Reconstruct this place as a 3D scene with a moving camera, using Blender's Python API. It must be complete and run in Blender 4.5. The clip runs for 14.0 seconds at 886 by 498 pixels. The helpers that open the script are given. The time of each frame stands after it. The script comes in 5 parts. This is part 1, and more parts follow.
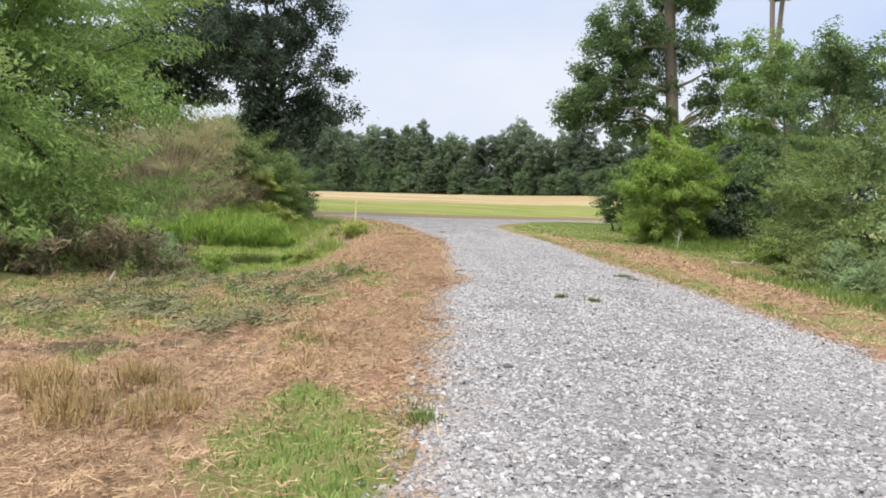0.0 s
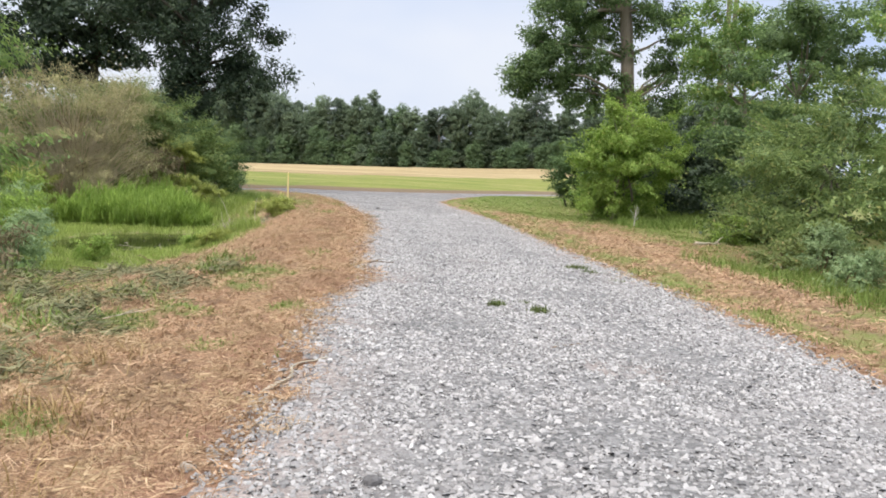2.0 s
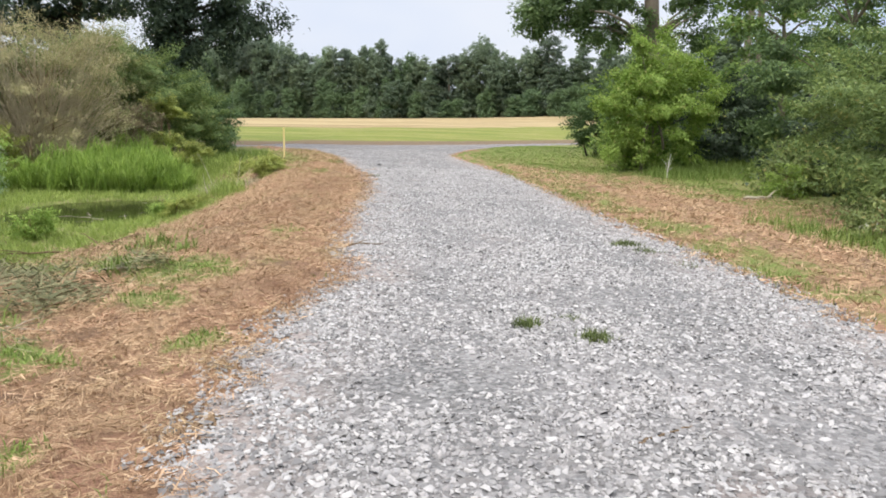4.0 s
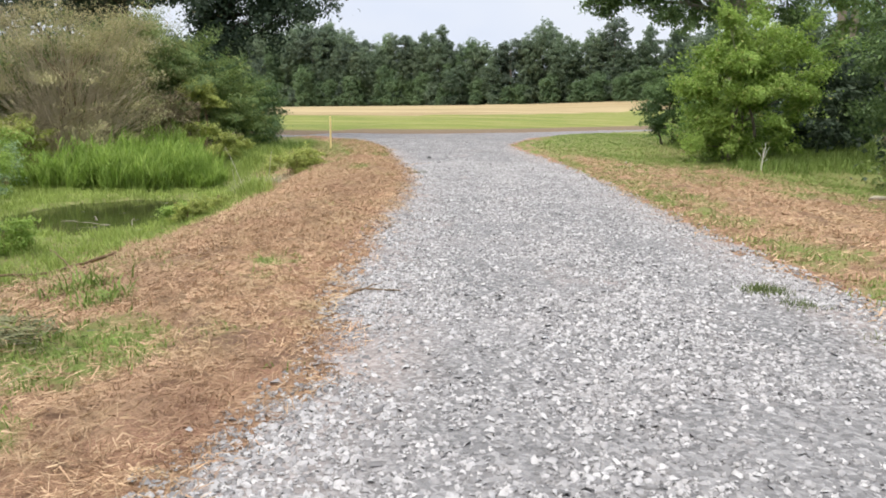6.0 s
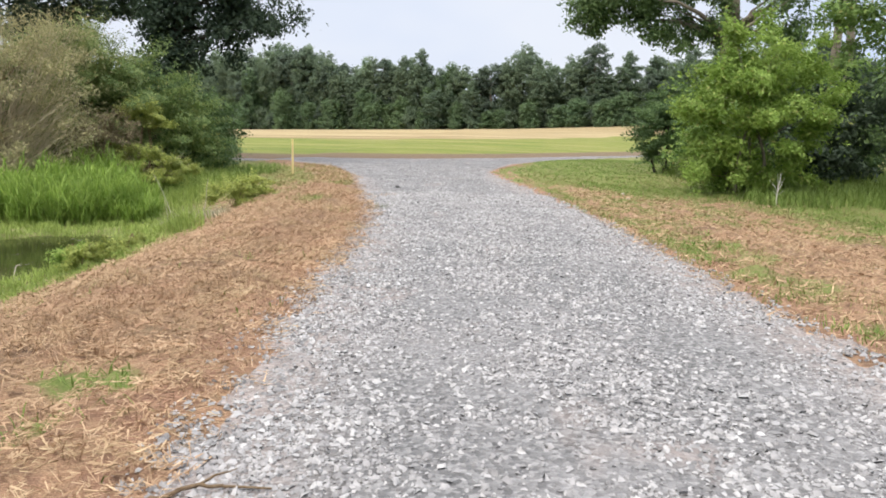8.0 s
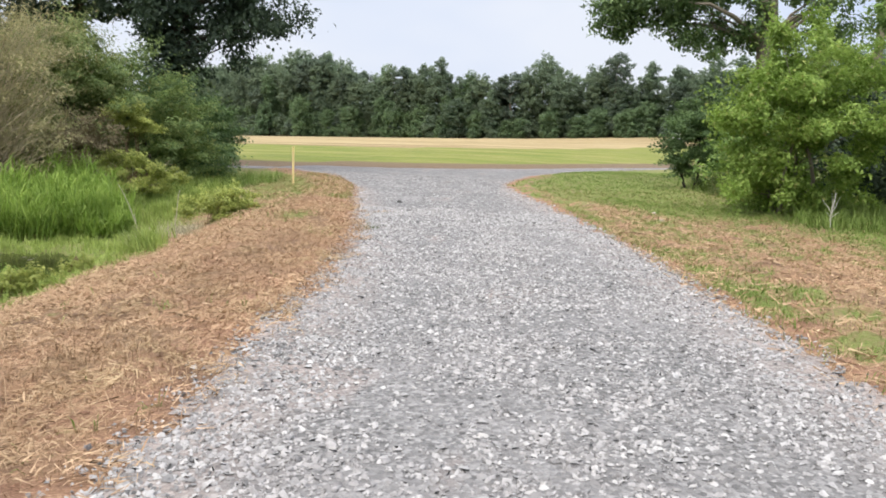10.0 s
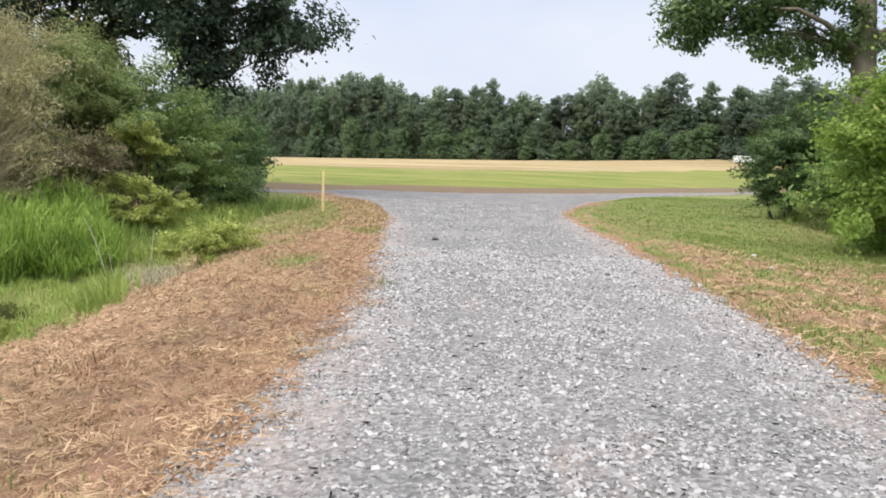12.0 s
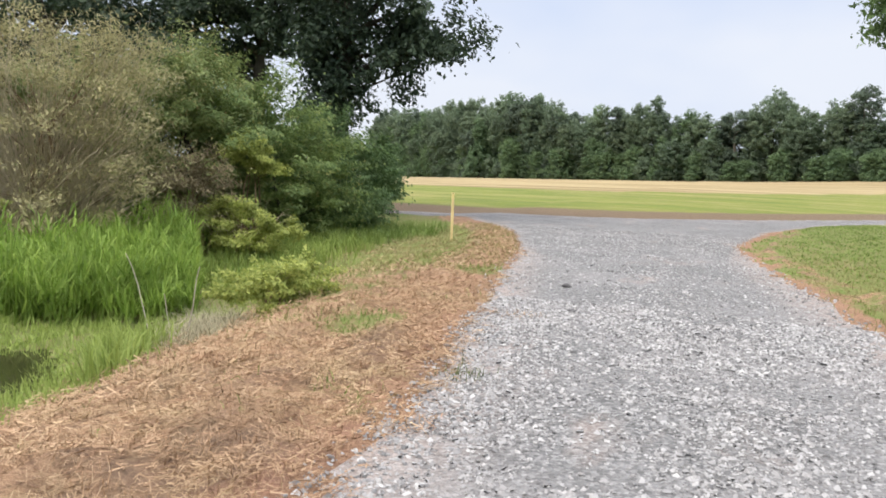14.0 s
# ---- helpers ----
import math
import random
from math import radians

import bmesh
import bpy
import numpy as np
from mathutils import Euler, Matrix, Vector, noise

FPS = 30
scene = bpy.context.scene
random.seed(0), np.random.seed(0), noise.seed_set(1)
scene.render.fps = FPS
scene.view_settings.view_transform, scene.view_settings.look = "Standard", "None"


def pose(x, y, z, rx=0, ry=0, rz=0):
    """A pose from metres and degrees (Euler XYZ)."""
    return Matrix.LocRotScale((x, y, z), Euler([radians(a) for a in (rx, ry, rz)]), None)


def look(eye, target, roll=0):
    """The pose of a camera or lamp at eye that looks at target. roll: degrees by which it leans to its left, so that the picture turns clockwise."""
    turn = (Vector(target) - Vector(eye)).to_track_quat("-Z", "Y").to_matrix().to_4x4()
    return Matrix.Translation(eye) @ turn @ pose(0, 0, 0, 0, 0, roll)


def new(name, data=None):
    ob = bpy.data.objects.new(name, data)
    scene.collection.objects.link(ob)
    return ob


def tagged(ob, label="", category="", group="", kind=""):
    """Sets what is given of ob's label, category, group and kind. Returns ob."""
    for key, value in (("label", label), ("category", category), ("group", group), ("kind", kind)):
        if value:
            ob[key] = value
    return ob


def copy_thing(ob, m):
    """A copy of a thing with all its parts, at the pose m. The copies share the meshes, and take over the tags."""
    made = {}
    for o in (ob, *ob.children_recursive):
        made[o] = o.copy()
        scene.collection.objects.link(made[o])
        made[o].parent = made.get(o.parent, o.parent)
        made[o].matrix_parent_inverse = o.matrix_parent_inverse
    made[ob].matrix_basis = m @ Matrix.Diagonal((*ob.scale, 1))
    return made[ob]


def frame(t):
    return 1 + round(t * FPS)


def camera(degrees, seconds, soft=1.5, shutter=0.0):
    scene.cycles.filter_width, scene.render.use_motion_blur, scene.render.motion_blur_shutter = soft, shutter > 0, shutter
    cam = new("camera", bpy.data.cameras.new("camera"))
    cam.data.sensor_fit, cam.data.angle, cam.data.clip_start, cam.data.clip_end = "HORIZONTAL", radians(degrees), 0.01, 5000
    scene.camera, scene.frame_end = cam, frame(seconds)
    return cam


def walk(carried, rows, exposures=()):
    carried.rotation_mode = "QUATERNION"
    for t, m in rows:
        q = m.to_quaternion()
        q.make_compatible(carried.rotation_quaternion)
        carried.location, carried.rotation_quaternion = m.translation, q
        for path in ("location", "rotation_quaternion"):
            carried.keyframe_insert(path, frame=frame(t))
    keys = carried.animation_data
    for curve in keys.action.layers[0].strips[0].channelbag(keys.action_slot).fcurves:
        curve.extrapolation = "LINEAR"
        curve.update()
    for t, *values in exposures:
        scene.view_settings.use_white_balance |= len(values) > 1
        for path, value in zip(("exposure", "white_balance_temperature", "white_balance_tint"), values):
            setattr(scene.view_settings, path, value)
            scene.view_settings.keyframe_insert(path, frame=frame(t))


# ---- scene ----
cam = camera(60.4, 14.0, soft=1.8)
PATH = [
    (0, (0.000, 0.000, 1.410), (-0.145, 1.990, 1.281), 2.6),
    (0.5, (0.197, 0.790, 1.397), (0.101, 2.778, 1.196), 3.0),
    (1, (0.300, 1.521, 1.424), (0.248, 3.507, 1.187), 2.2),
    (1.5, (0.426, 2.337, 1.424), (0.445, 4.327, 1.218), 2.9),
    (2, (0.443, 3.043, 1.444), (0.422, 5.033, 1.250), 2.7),
    (2.5, (0.473, 3.742, 1.446), (0.452, 5.727, 1.212), 2.0),
    (3, (0.469, 4.544, 1.443), (0.444, 6.526, 1.179), 1.9),
    (5.5, (0.565, 8.241, 1.460), (0.412, 10.198, 1.081), -0.1),
    (6, (0.534, 9.037, 1.467), (0.322, 10.993, 1.109), 0.6),
    (6.5, (0.462, 9.870, 1.451), (0.290, 11.834, 1.117), 1.8),
    (7, (0.448, 10.673, 1.432), (0.291, 12.638, 1.096), 1.3),
    (7.5, (0.430, 11.474, 1.429), (0.255, 13.444, 1.132), 0.9),
    (8, (0.440, 12.190, 1.429), (0.279, 14.163, 1.133), 1.1),
    (10.5, (0.506, 15.317, 1.449), (0.283, 17.286, 1.177), 1.6),
    (11, (0.375, 16.264, 1.459), (0.156, 18.228, 1.146), 0.3),
    (11.5, (0.286, 17.076, 1.481), (-0.015, 19.034, 1.216), 1.5),
    (12, (0.223, 17.906, 1.499), (-0.118, 19.864, 1.276), 1.9),
    (12.5, (0.190, 18.775, 1.520), (-0.186, 20.727, 1.304), 2.0),
    (13, (0.115, 19.629, 1.519), (-0.300, 21.577, 1.334), 2.0),
    (13.5, (0.097, 20.462, 1.546), (-0.392, 22.392, 1.358), 1.7),
    (14, (0.000, 21.230, 1.564), (-0.740, 23.079, 1.379), 2.1),
]
walk(cam, [(t, look(eye, target, roll)) for t, eye, target, roll in PATH])

# ---- sky and sun: a bright hazy overcast ----
SUN_EL, SUN_AZ = 58.0, 215.0          # azimuth clockwise from +y
scene.view_settings.exposure = 0.30
world = bpy.data.worlds.new("world")
scene.world = world
world.use_nodes = True
wt = world.node_tree
wt.nodes.clear()


def wnode(kind, **inputs):
    n = wt.nodes.new(kind)
    for k, v in inputs.items():
        n.inputs[k].default_value = v
    return n


w_out = wnode("ShaderNodeOutputWorld")
w_bg = wnode("ShaderNodeBackground", Strength=1.0)
w_sky = wnode("ShaderNodeTexSky")
w_sky.sky_type = "NISHITA"
w_sky.sun_disc = False
w_sky.sun_elevation, w_sky.sun_rotation = radians(SUN_EL), radians(SUN_AZ)
w_sky.dust_density = 3.0
w_dim = wt.nodes.new("ShaderNodeVectorMath")
w_dim.operation = "SCALE"
w_dim.inputs["Scale"].default_value = 0.10
w_cloud = wnode("ShaderNodeTexNoise", Scale=1.6, Detail=4.0, Roughness=0.5)
w_co = wt.nodes.new("ShaderNodeTexCoord")
w_map = wnode("ShaderNodeMapping", Scale=(1, 1, 2.2), Location=(0.35, 0.0, 0.3))
w_ramp = wt.nodes.new("ShaderNodeValToRGB")
w_ramp.color_ramp.elements[0].position, w_ramp.color_ramp.elements[0].color = 0.36, (0.50, 0.60, 0.82, 1)
w_ramp.color_ramp.elements[1].position, w_ramp.color_ramp.elements[1].color = 0.66, (0.72, 0.755, 0.84, 1)
w_mix = wt.nodes.new("ShaderNodeMixRGB")
w_mix.inputs["Fac"].default_value = 0.9
# an overcast dome: brighter and whiter towards the zenith
w_sep = wt.nodes.new("ShaderNodeSeparateXYZ")
w_dome = wt.nodes.new("ShaderNodeValToRGB")
w_dome.color_ramp.interpolation = "EASE"
w_dome.color_ramp.elements[0].position, w_dome.color_ramp.elements[0].color = 0.25, (1.0, 1.0, 1.0, 1)
w_dome.color_ramp.elements[1].position, w_dome.color_ramp.elements[1].color = 0.95, (4.3, 3.85, 3.15, 1)
w_mul = wt.nodes.new("ShaderNodeMixRGB")
w_mul.blend_type = "MULTIPLY"
w_mul.inputs["Fac"].default_value = 1.0
L = wt.links.new
L(w_sky.outputs[0], w_dim.inputs[0])
L(w_co.outputs["Generated"], w_map.inputs["Vector"])
L(w_map.outputs[0], w_cloud.inputs["Vector"])
L(w_cloud.outputs["Fac"], w_ramp.inputs["Fac"])
L(w_dim.outputs[0], w_mix.inputs["Color1"])
L(w_ramp.outputs["Color"], w_mix.inputs["Color2"])
L(w_co.outputs["Generated"], w_sep.inputs[0])
L(w_sep.outputs["Z"], w_dome.inputs["Fac"])
L(w_mix.outputs[0], w_mul.inputs["Color1"])
L(w_dome.outputs["Color"], w_mul.inputs["Color2"])
L(w_mul.outputs[0], w_bg.inputs["Color"])
L(w_bg.outputs[0], w_out.inputs["Surface"])

sun = new("sun", bpy.data.lights.new("sun", "SUN"))
sun.data.energy, sun.data.angle, sun.data.color = 1.5, radians(25), (1.0, 0.94, 0.84)
_a, _e = radians(SUN_AZ), radians(SUN_EL)
_d = Vector((math.sin(_a) * math.cos(_e), math.cos(_a) * math.cos(_e), math.sin(_e)))
sun.matrix_world = look(_d * 60, (0, 0, 0))


# ---- materials ----
class Nodes:
    """A small builder of node materials."""

    def __init__(self, name):
        self.m = bpy.data.materials.new(name)
        self.m.use_nodes = True
        self.t = self.m.node_tree
        self.t.nodes.clear()
        self.out = self.t.nodes.new("ShaderNodeOutputMaterial")
        self.co = self.t.nodes.new("ShaderNodeNewGeometry")

    def put(self, sock, v):
        if isinstance(v, bpy.types.NodeSocket):
            self.t.links.new(v, sock)
        elif isinstance(v, tuple) and len(v) == 3 and sock.type == "RGBA":
            sock.default_value = (*v, 1)
        else:
            sock.default_value = v

    def n(self, kind, out=0, **ins):
        nd = self.t.nodes.new(kind)
        for k, v in ins.items():
            self.put(nd.inputs[int(k[1:]) if k[0] == "i" and k[1:].isdigit() else k.replace("_", " ")], v)
        return nd.outputs[out]

    def noise(self, scale, detail=4.0, rough=0.6, vec=None, out=0, distort=0.0):
        return self.n("ShaderNodeTexNoise", out, Vector=vec or self.co.outputs["Position"], Scale=scale, Detail=detail, Roughness=rough, Distortion=distort)

    def scaled(self, sx, sy, sz):
        return self.n("ShaderNodeMapping", Vector=self.co.outputs["Position"], Scale=(sx, sy, sz))

    def ramp(self, fac, *stops):
        nd = self.t.nodes.new("ShaderNodeValToRGB")
        r = nd.color_ramp
        while len(r.elements) < len(stops):
            r.elements.new(0.5)
        for e, (p, c) in zip(r.elements, stops):
            e.position, e.color = p, (c, c, c, 1) if isinstance(c, (int, float)) else (*c, 1)
        self.put(nd.inputs["Fac"], fac)
        return nd.outputs["Color"]

    def mix(self, fac, a, b, mode="MIX"):
        nd = self.t.nodes.new("ShaderNodeMixRGB")
        nd.blend_type = mode
        for k, v in zip(("Fac", "Color1", "Color2"), (fac, a, b)):
            self.put(nd.inputs[k], v)
        return nd.outputs[0]

    def math(self, op, a, b=0.0):
        nd = self.t.nodes.new("ShaderNodeMath")
        nd.operation = op
        self.put(nd.inputs[0], a)
        self.put(nd.inputs[1], b)
        return nd.outputs[0]

    def bump(self, height, strength, dist=0.02):
        return self.n("ShaderNodeBump", Height=height, Strength=strength, Distance=dist)

    def finish(self, color, rough=0.9, normal=None, thin=0.0, thin_color=None, spec=0.3, metal=0.0):
        nd = self.t.nodes.new("ShaderNodeBsdfPrincipled")
        self.put(nd.inputs["Base Color"], color)
        self.put(nd.inputs["Roughness"], rough)
        self.put(nd.inputs["Specular IOR Level"], spec)
        self.put(nd.inputs["Metallic"], metal)
        if normal is not None:
            self.put(nd.inputs["Normal"], normal)
        surf = nd.outputs[0]
        if thin:
            tr = self.n("ShaderNodeBsdfTranslucent", Color=thin_color or color)
            surf = self.n("ShaderNodeMixShader", Fac=thin, i1=surf, i2=tr)
        self.t.links.new(surf, self.out.inputs["Surface"])
        return self.m


def leaf_material(name, dark, mid, light, thin=0.35, rough=0.55, patch=0.9, odd=None, each=None):
    """Foliage: each leaf has its own tone, and whole sprays drift in tone and hue."""
    k = Nodes(name)
    isl = k.co.outputs["Random Per Island"]
    col = k.ramp(isl, (0.0, dark), (0.55, mid), (1.0, light))
    if each:
        col = k.mix(k.ramp(k.n("ShaderNodeObjectInfo", 5), (0.0, 0.0), (1.0, 0.55)), col, each)
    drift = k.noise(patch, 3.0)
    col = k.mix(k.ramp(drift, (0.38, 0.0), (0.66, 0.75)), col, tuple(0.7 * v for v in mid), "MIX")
    col = k.mix(k.ramp(k.noise(patch * 0.45, 2.0), (0.5, 0.0), (0.75, 0.5)), col, light)
    if odd:
        col = k.mix(k.ramp(isl, (0.955, 0.0), (0.96, 0.8)), col, odd)
    return k.finish(col, rough, thin=thin, spec=0.25)


def bark_material(name, a, b, scale=14.0):
    k = Nodes(name)
    g = k.noise(scale, 6.0, 0.65, k.scaled(1, 1, 0.18))
    col = k.mix(g, a, b)
    col = k.mix(k.ramp(k.noise(2.5), (0.45, 0.0), (0.75, 0.3)), col, (0.12, 0.12, 0.08))
    return k.finish(col, 0.95, k.bump(g, 0.8, 0.03), spec=0.1)


def blade_material(name, a, b, c, thin=0.3, rough=0.6, patch=1.4, stain=None, macro=None):
    k = Nodes(name)
    col = k.ramp(k.co.outputs["Random Per Island"], (0.0, a), (0.5, b), (1.0, c))
    col = k.mix(k.ramp(k.noise(patch), (0.35, 0.0), (0.7, 0.7)), col, stain or tuple(0.85 * v for v in a))
    if macro:
        col = k.mix(k.ramp(k.noise(0.55, 5.0, 0.65), (0.48, 0.0), (0.66, 0.65)), col, macro[0])
        col = k.mix(k.ramp(k.noise(0.9, 4.0, 0.6, k.scaled(1.0, 0.7, 1.0)), (0.52, 0.0), (0.68, 0.55)), col, macro[1])
        col = k.mix(k.ramp(k.noise(5.0, 4.0, 0.7), (0.5, 0.0), (0.66, 0.6)), col, tuple(0.5 * v for v in b))
    return k.finish(col, rough, thin=thin, spec=0.2)


def plain_material(name, a, b, scale=30.0, rough=0.85, bump=0.4):
    k = Nodes(name)
    g = k.noise(scale, 5.0)
    col = k.mix(k.ramp(g, (0.3, 0.0), (0.7, 1.0)), a, b)
    col = k.mix(k.ramp(k.noise(scale * 0.12), (0.45, 0.0), (0.75, 0.5)), col, tuple(0.6 * v for v in a))
    return k.finish(col, rough, k.bump(g, bump, 0.005))


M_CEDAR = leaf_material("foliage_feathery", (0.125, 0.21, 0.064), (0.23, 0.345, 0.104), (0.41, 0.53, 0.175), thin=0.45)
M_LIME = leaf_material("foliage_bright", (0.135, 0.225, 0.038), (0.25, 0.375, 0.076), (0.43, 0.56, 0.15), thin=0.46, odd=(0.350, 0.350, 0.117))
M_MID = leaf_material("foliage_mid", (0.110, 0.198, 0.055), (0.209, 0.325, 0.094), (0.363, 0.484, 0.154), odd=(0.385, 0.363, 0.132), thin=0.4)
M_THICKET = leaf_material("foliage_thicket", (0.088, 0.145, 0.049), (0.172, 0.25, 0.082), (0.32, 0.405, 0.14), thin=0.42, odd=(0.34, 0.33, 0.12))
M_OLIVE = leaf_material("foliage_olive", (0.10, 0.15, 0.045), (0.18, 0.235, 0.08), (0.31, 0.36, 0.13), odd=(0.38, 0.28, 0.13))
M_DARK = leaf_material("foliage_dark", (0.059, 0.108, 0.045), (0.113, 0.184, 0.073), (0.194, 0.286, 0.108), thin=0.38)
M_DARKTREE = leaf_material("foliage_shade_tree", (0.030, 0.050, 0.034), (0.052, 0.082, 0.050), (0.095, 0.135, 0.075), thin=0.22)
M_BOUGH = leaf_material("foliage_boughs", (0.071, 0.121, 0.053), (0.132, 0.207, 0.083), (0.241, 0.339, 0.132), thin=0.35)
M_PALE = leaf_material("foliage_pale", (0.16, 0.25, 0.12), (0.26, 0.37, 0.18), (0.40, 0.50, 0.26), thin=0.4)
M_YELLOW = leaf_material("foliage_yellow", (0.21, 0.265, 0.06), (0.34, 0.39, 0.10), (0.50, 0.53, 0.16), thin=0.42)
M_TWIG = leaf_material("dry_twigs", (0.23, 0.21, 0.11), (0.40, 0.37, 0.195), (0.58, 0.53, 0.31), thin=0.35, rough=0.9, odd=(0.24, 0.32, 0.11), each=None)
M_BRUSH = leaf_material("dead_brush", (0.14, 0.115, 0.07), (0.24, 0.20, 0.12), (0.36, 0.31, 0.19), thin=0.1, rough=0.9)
# far leaves paler, bluer and flatter in tone: aerial haze put into their colour
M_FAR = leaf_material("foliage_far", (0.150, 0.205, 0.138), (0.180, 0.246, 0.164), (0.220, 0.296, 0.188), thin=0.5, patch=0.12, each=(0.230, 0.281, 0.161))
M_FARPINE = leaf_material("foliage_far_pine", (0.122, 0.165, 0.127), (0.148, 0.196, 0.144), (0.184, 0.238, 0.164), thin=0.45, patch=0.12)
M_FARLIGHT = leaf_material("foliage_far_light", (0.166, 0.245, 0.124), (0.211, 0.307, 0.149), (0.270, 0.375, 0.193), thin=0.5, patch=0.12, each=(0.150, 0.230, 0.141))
M_BARK = bark_material("bark_grey", (0.14, 0.115, 0.09), (0.30, 0.26, 0.21))
M_BARKDARK = bark_material("bark_dark", (0.035, 0.03, 0.026), (0.09, 0.08, 0.065))
M_DEADWOOD = bark_material("dead_wood", (0.32, 0.28, 0.22), (0.58, 0.53, 0.44), 40.0)
M_PALETWIG = bark_material("pale_twigs", (0.32, 0.27, 0.18), (0.56, 0.49, 0.35), 40.0)
M_BROWNWOOD = bark_material("brown_wood", (0.12, 0.08, 0.05), (0.27, 0.19, 0.12), 40.0)
M_GRASS = blade_material("grass_blades", (0.125, 0.185, 0.042), (0.195, 0.285, 0.066), (0.30, 0.38, 0.115))
M_VERGE = blade_material("verge_blades", (0.20, 0.195, 0.075), (0.30, 0.275, 0.115), (0.43, 0.39, 0.185))
M_REED = blade_material("reed_blades", (0.15, 0.24, 0.045), (0.25, 0.37, 0.07), (0.39, 0.51, 0.125), thin=0.45)
M_MARSH = blade_material("marsh_blades", (0.19, 0.26, 0.06), (0.29, 0.37, 0.09), (0.42, 0.50, 0.155), thin=0.4)
M_STRAW = blade_material("straw_blades", (0.13, 0.072, 0.045), (0.42, 0.256, 0.162), (0.70, 0.515, 0.345), thin=0.1, rough=0.85, patch=1.3, stain=(0.36, 0.30, 0.17), macro=((0.25, 0.155, 0.105), (0.54, 0.375, 0.24)))
M_PALESTRAW = blade_material("pale_straw_blades", (0.24, 0.145, 0.085), (0.45, 0.305, 0.185), (0.66, 0.50, 0.34), thin=0.15, rough=0.8)
M_DEADGRASS = blade_material("dead_grass_blades", (0.22, 0.20, 0.13), (0.34, 0.31, 0.21), (0.48, 0.44, 0.31), thin=0.2, rough=0.85)
M_HAY = blade_material("wilted_hay", (0.10, 0.11, 0.06), (0.21, 0.215, 0.115), (0.36, 0.34, 0.20), thin=0.15, rough=0.85)
M_TUSSOCK = blade_material("tussock_blades", (0.22, 0.15, 0.065), (0.40, 0.29, 0.13), (0.60, 0.47, 0.25), thin=0.2, rough=0.8)
M_TUFT = blade_material("tuft_blades", (0.075, 0.105, 0.036), (0.135, 0.175, 0.062), (0.23, 0.26, 0.105))
M_STAKE = plain_material("stake_wood", (0.62, 0.47, 0.22), (0.78, 0.63, 0.34), 25.0)
M_ROCK = plain_material("rock", (0.34, 0.31, 0.27), (0.52, 0.49, 0.44), 12.0, bump=0.8)

# gravel: bluish and pinkish grey crushed stone
k = Nodes("gravel_stones")
M_STONES = k.finish(k.mix(k.ramp(k.noise(0.9), (0.35, 0.0), (0.7, 0.45)),
                          k.ramp(k.co.outputs["Random Per Island"], (0.0, (0.10, 0.10, 0.103)), (0.2, (0.195, 0.193, 0.197)),
                                 (0.7, (0.345, 0.341, 0.345)), (0.95, (0.43, 0.425, 0.428)), (1.0, (0.50, 0.493, 0.493))),
                          (0.325, 0.310, 0.312)),
                    0.85, k.bump(k.noise(120.0), 0.4, 0.004), spec=0.25)
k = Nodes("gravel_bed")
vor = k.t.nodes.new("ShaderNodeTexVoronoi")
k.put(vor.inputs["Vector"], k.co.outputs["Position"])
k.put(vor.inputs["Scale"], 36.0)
# darkest cells put the shade of gaps between stones into the bed colour
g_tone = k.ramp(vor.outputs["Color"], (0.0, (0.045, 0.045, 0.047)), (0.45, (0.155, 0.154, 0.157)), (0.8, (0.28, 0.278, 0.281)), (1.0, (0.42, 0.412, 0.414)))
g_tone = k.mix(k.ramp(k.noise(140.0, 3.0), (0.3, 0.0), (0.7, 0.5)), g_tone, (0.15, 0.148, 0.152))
g_dust = k.ramp(k.noise(0.55, 5.0), (0.42, 0.0), (0.66, 0.45))
g_col = k.mix(g_dust, g_tone, (0.27, 0.262, 0.266))
rim = k.t.nodes.new("ShaderNodeAttribute")
rim.attribute_name = "rim"
g_col = k.mix(k.math("MULTIPLY", rim.outputs["Fac"], k.ramp(k.noise(3.0, 5.0, 0.7), (0.3, 0.25), (0.6, 1.0))), g_col, k.mix(0.5, g_tone, (0.52, 0.41, 0.36)))
g_col = k.mix(k.ramp(k.noise(0.8, 4.0, vec=k.scaled(1.0, 0.45, 1.0)), (0.6, 0.0), (0.78, 0.55)), g_col, (0.40, 0.305, 0.265))
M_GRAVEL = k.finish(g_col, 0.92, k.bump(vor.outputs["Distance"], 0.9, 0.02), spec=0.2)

# ground: masks give where grass, straw, mud and the ploughed field lie
k = Nodes("ground_cover")
att = k.t.nodes.new("ShaderNodeAttribute")
att.attribute_name = "cover"
sep = k.t.nodes.new("ShaderNodeSeparateColor")
k.t.links.new(att.outputs["Color"], sep.inputs[0])
att2 = k.t.nodes.new("ShaderNodeAttribute")
att2.attribute_name = "field"
sep2 = k.t.nodes.new("ShaderNodeSeparateColor")
k.t.links.new(att2.outputs["Color"], sep2.inputs[0])
fine = k.noise(38.0, 6.0, 0.7)
fibre = k.noise(30.0, 6.0, 0.75, k.scaled(1.0, 2.2, 1.0), distort=1.6)
straw = k.ramp(fibre, (0.34, (0.10, 0.058, 0.038)), (0.5, (0.31, 0.192, 0.120)), (0.66, (0.58, 0.41, 0.265)))
straw = k.mix(k.ramp(k.noise(1.1, 5.0), (0.42, 0.0), (0.7, 0.6)), straw, (0.27, 0.17, 0.115))
straw = k.mix(k.ramp(k.noise(3.2, 5.0, 0.7), (0.48, 0.0), (0.68, 0.6)), straw, (0.46, 0.34, 0.205))
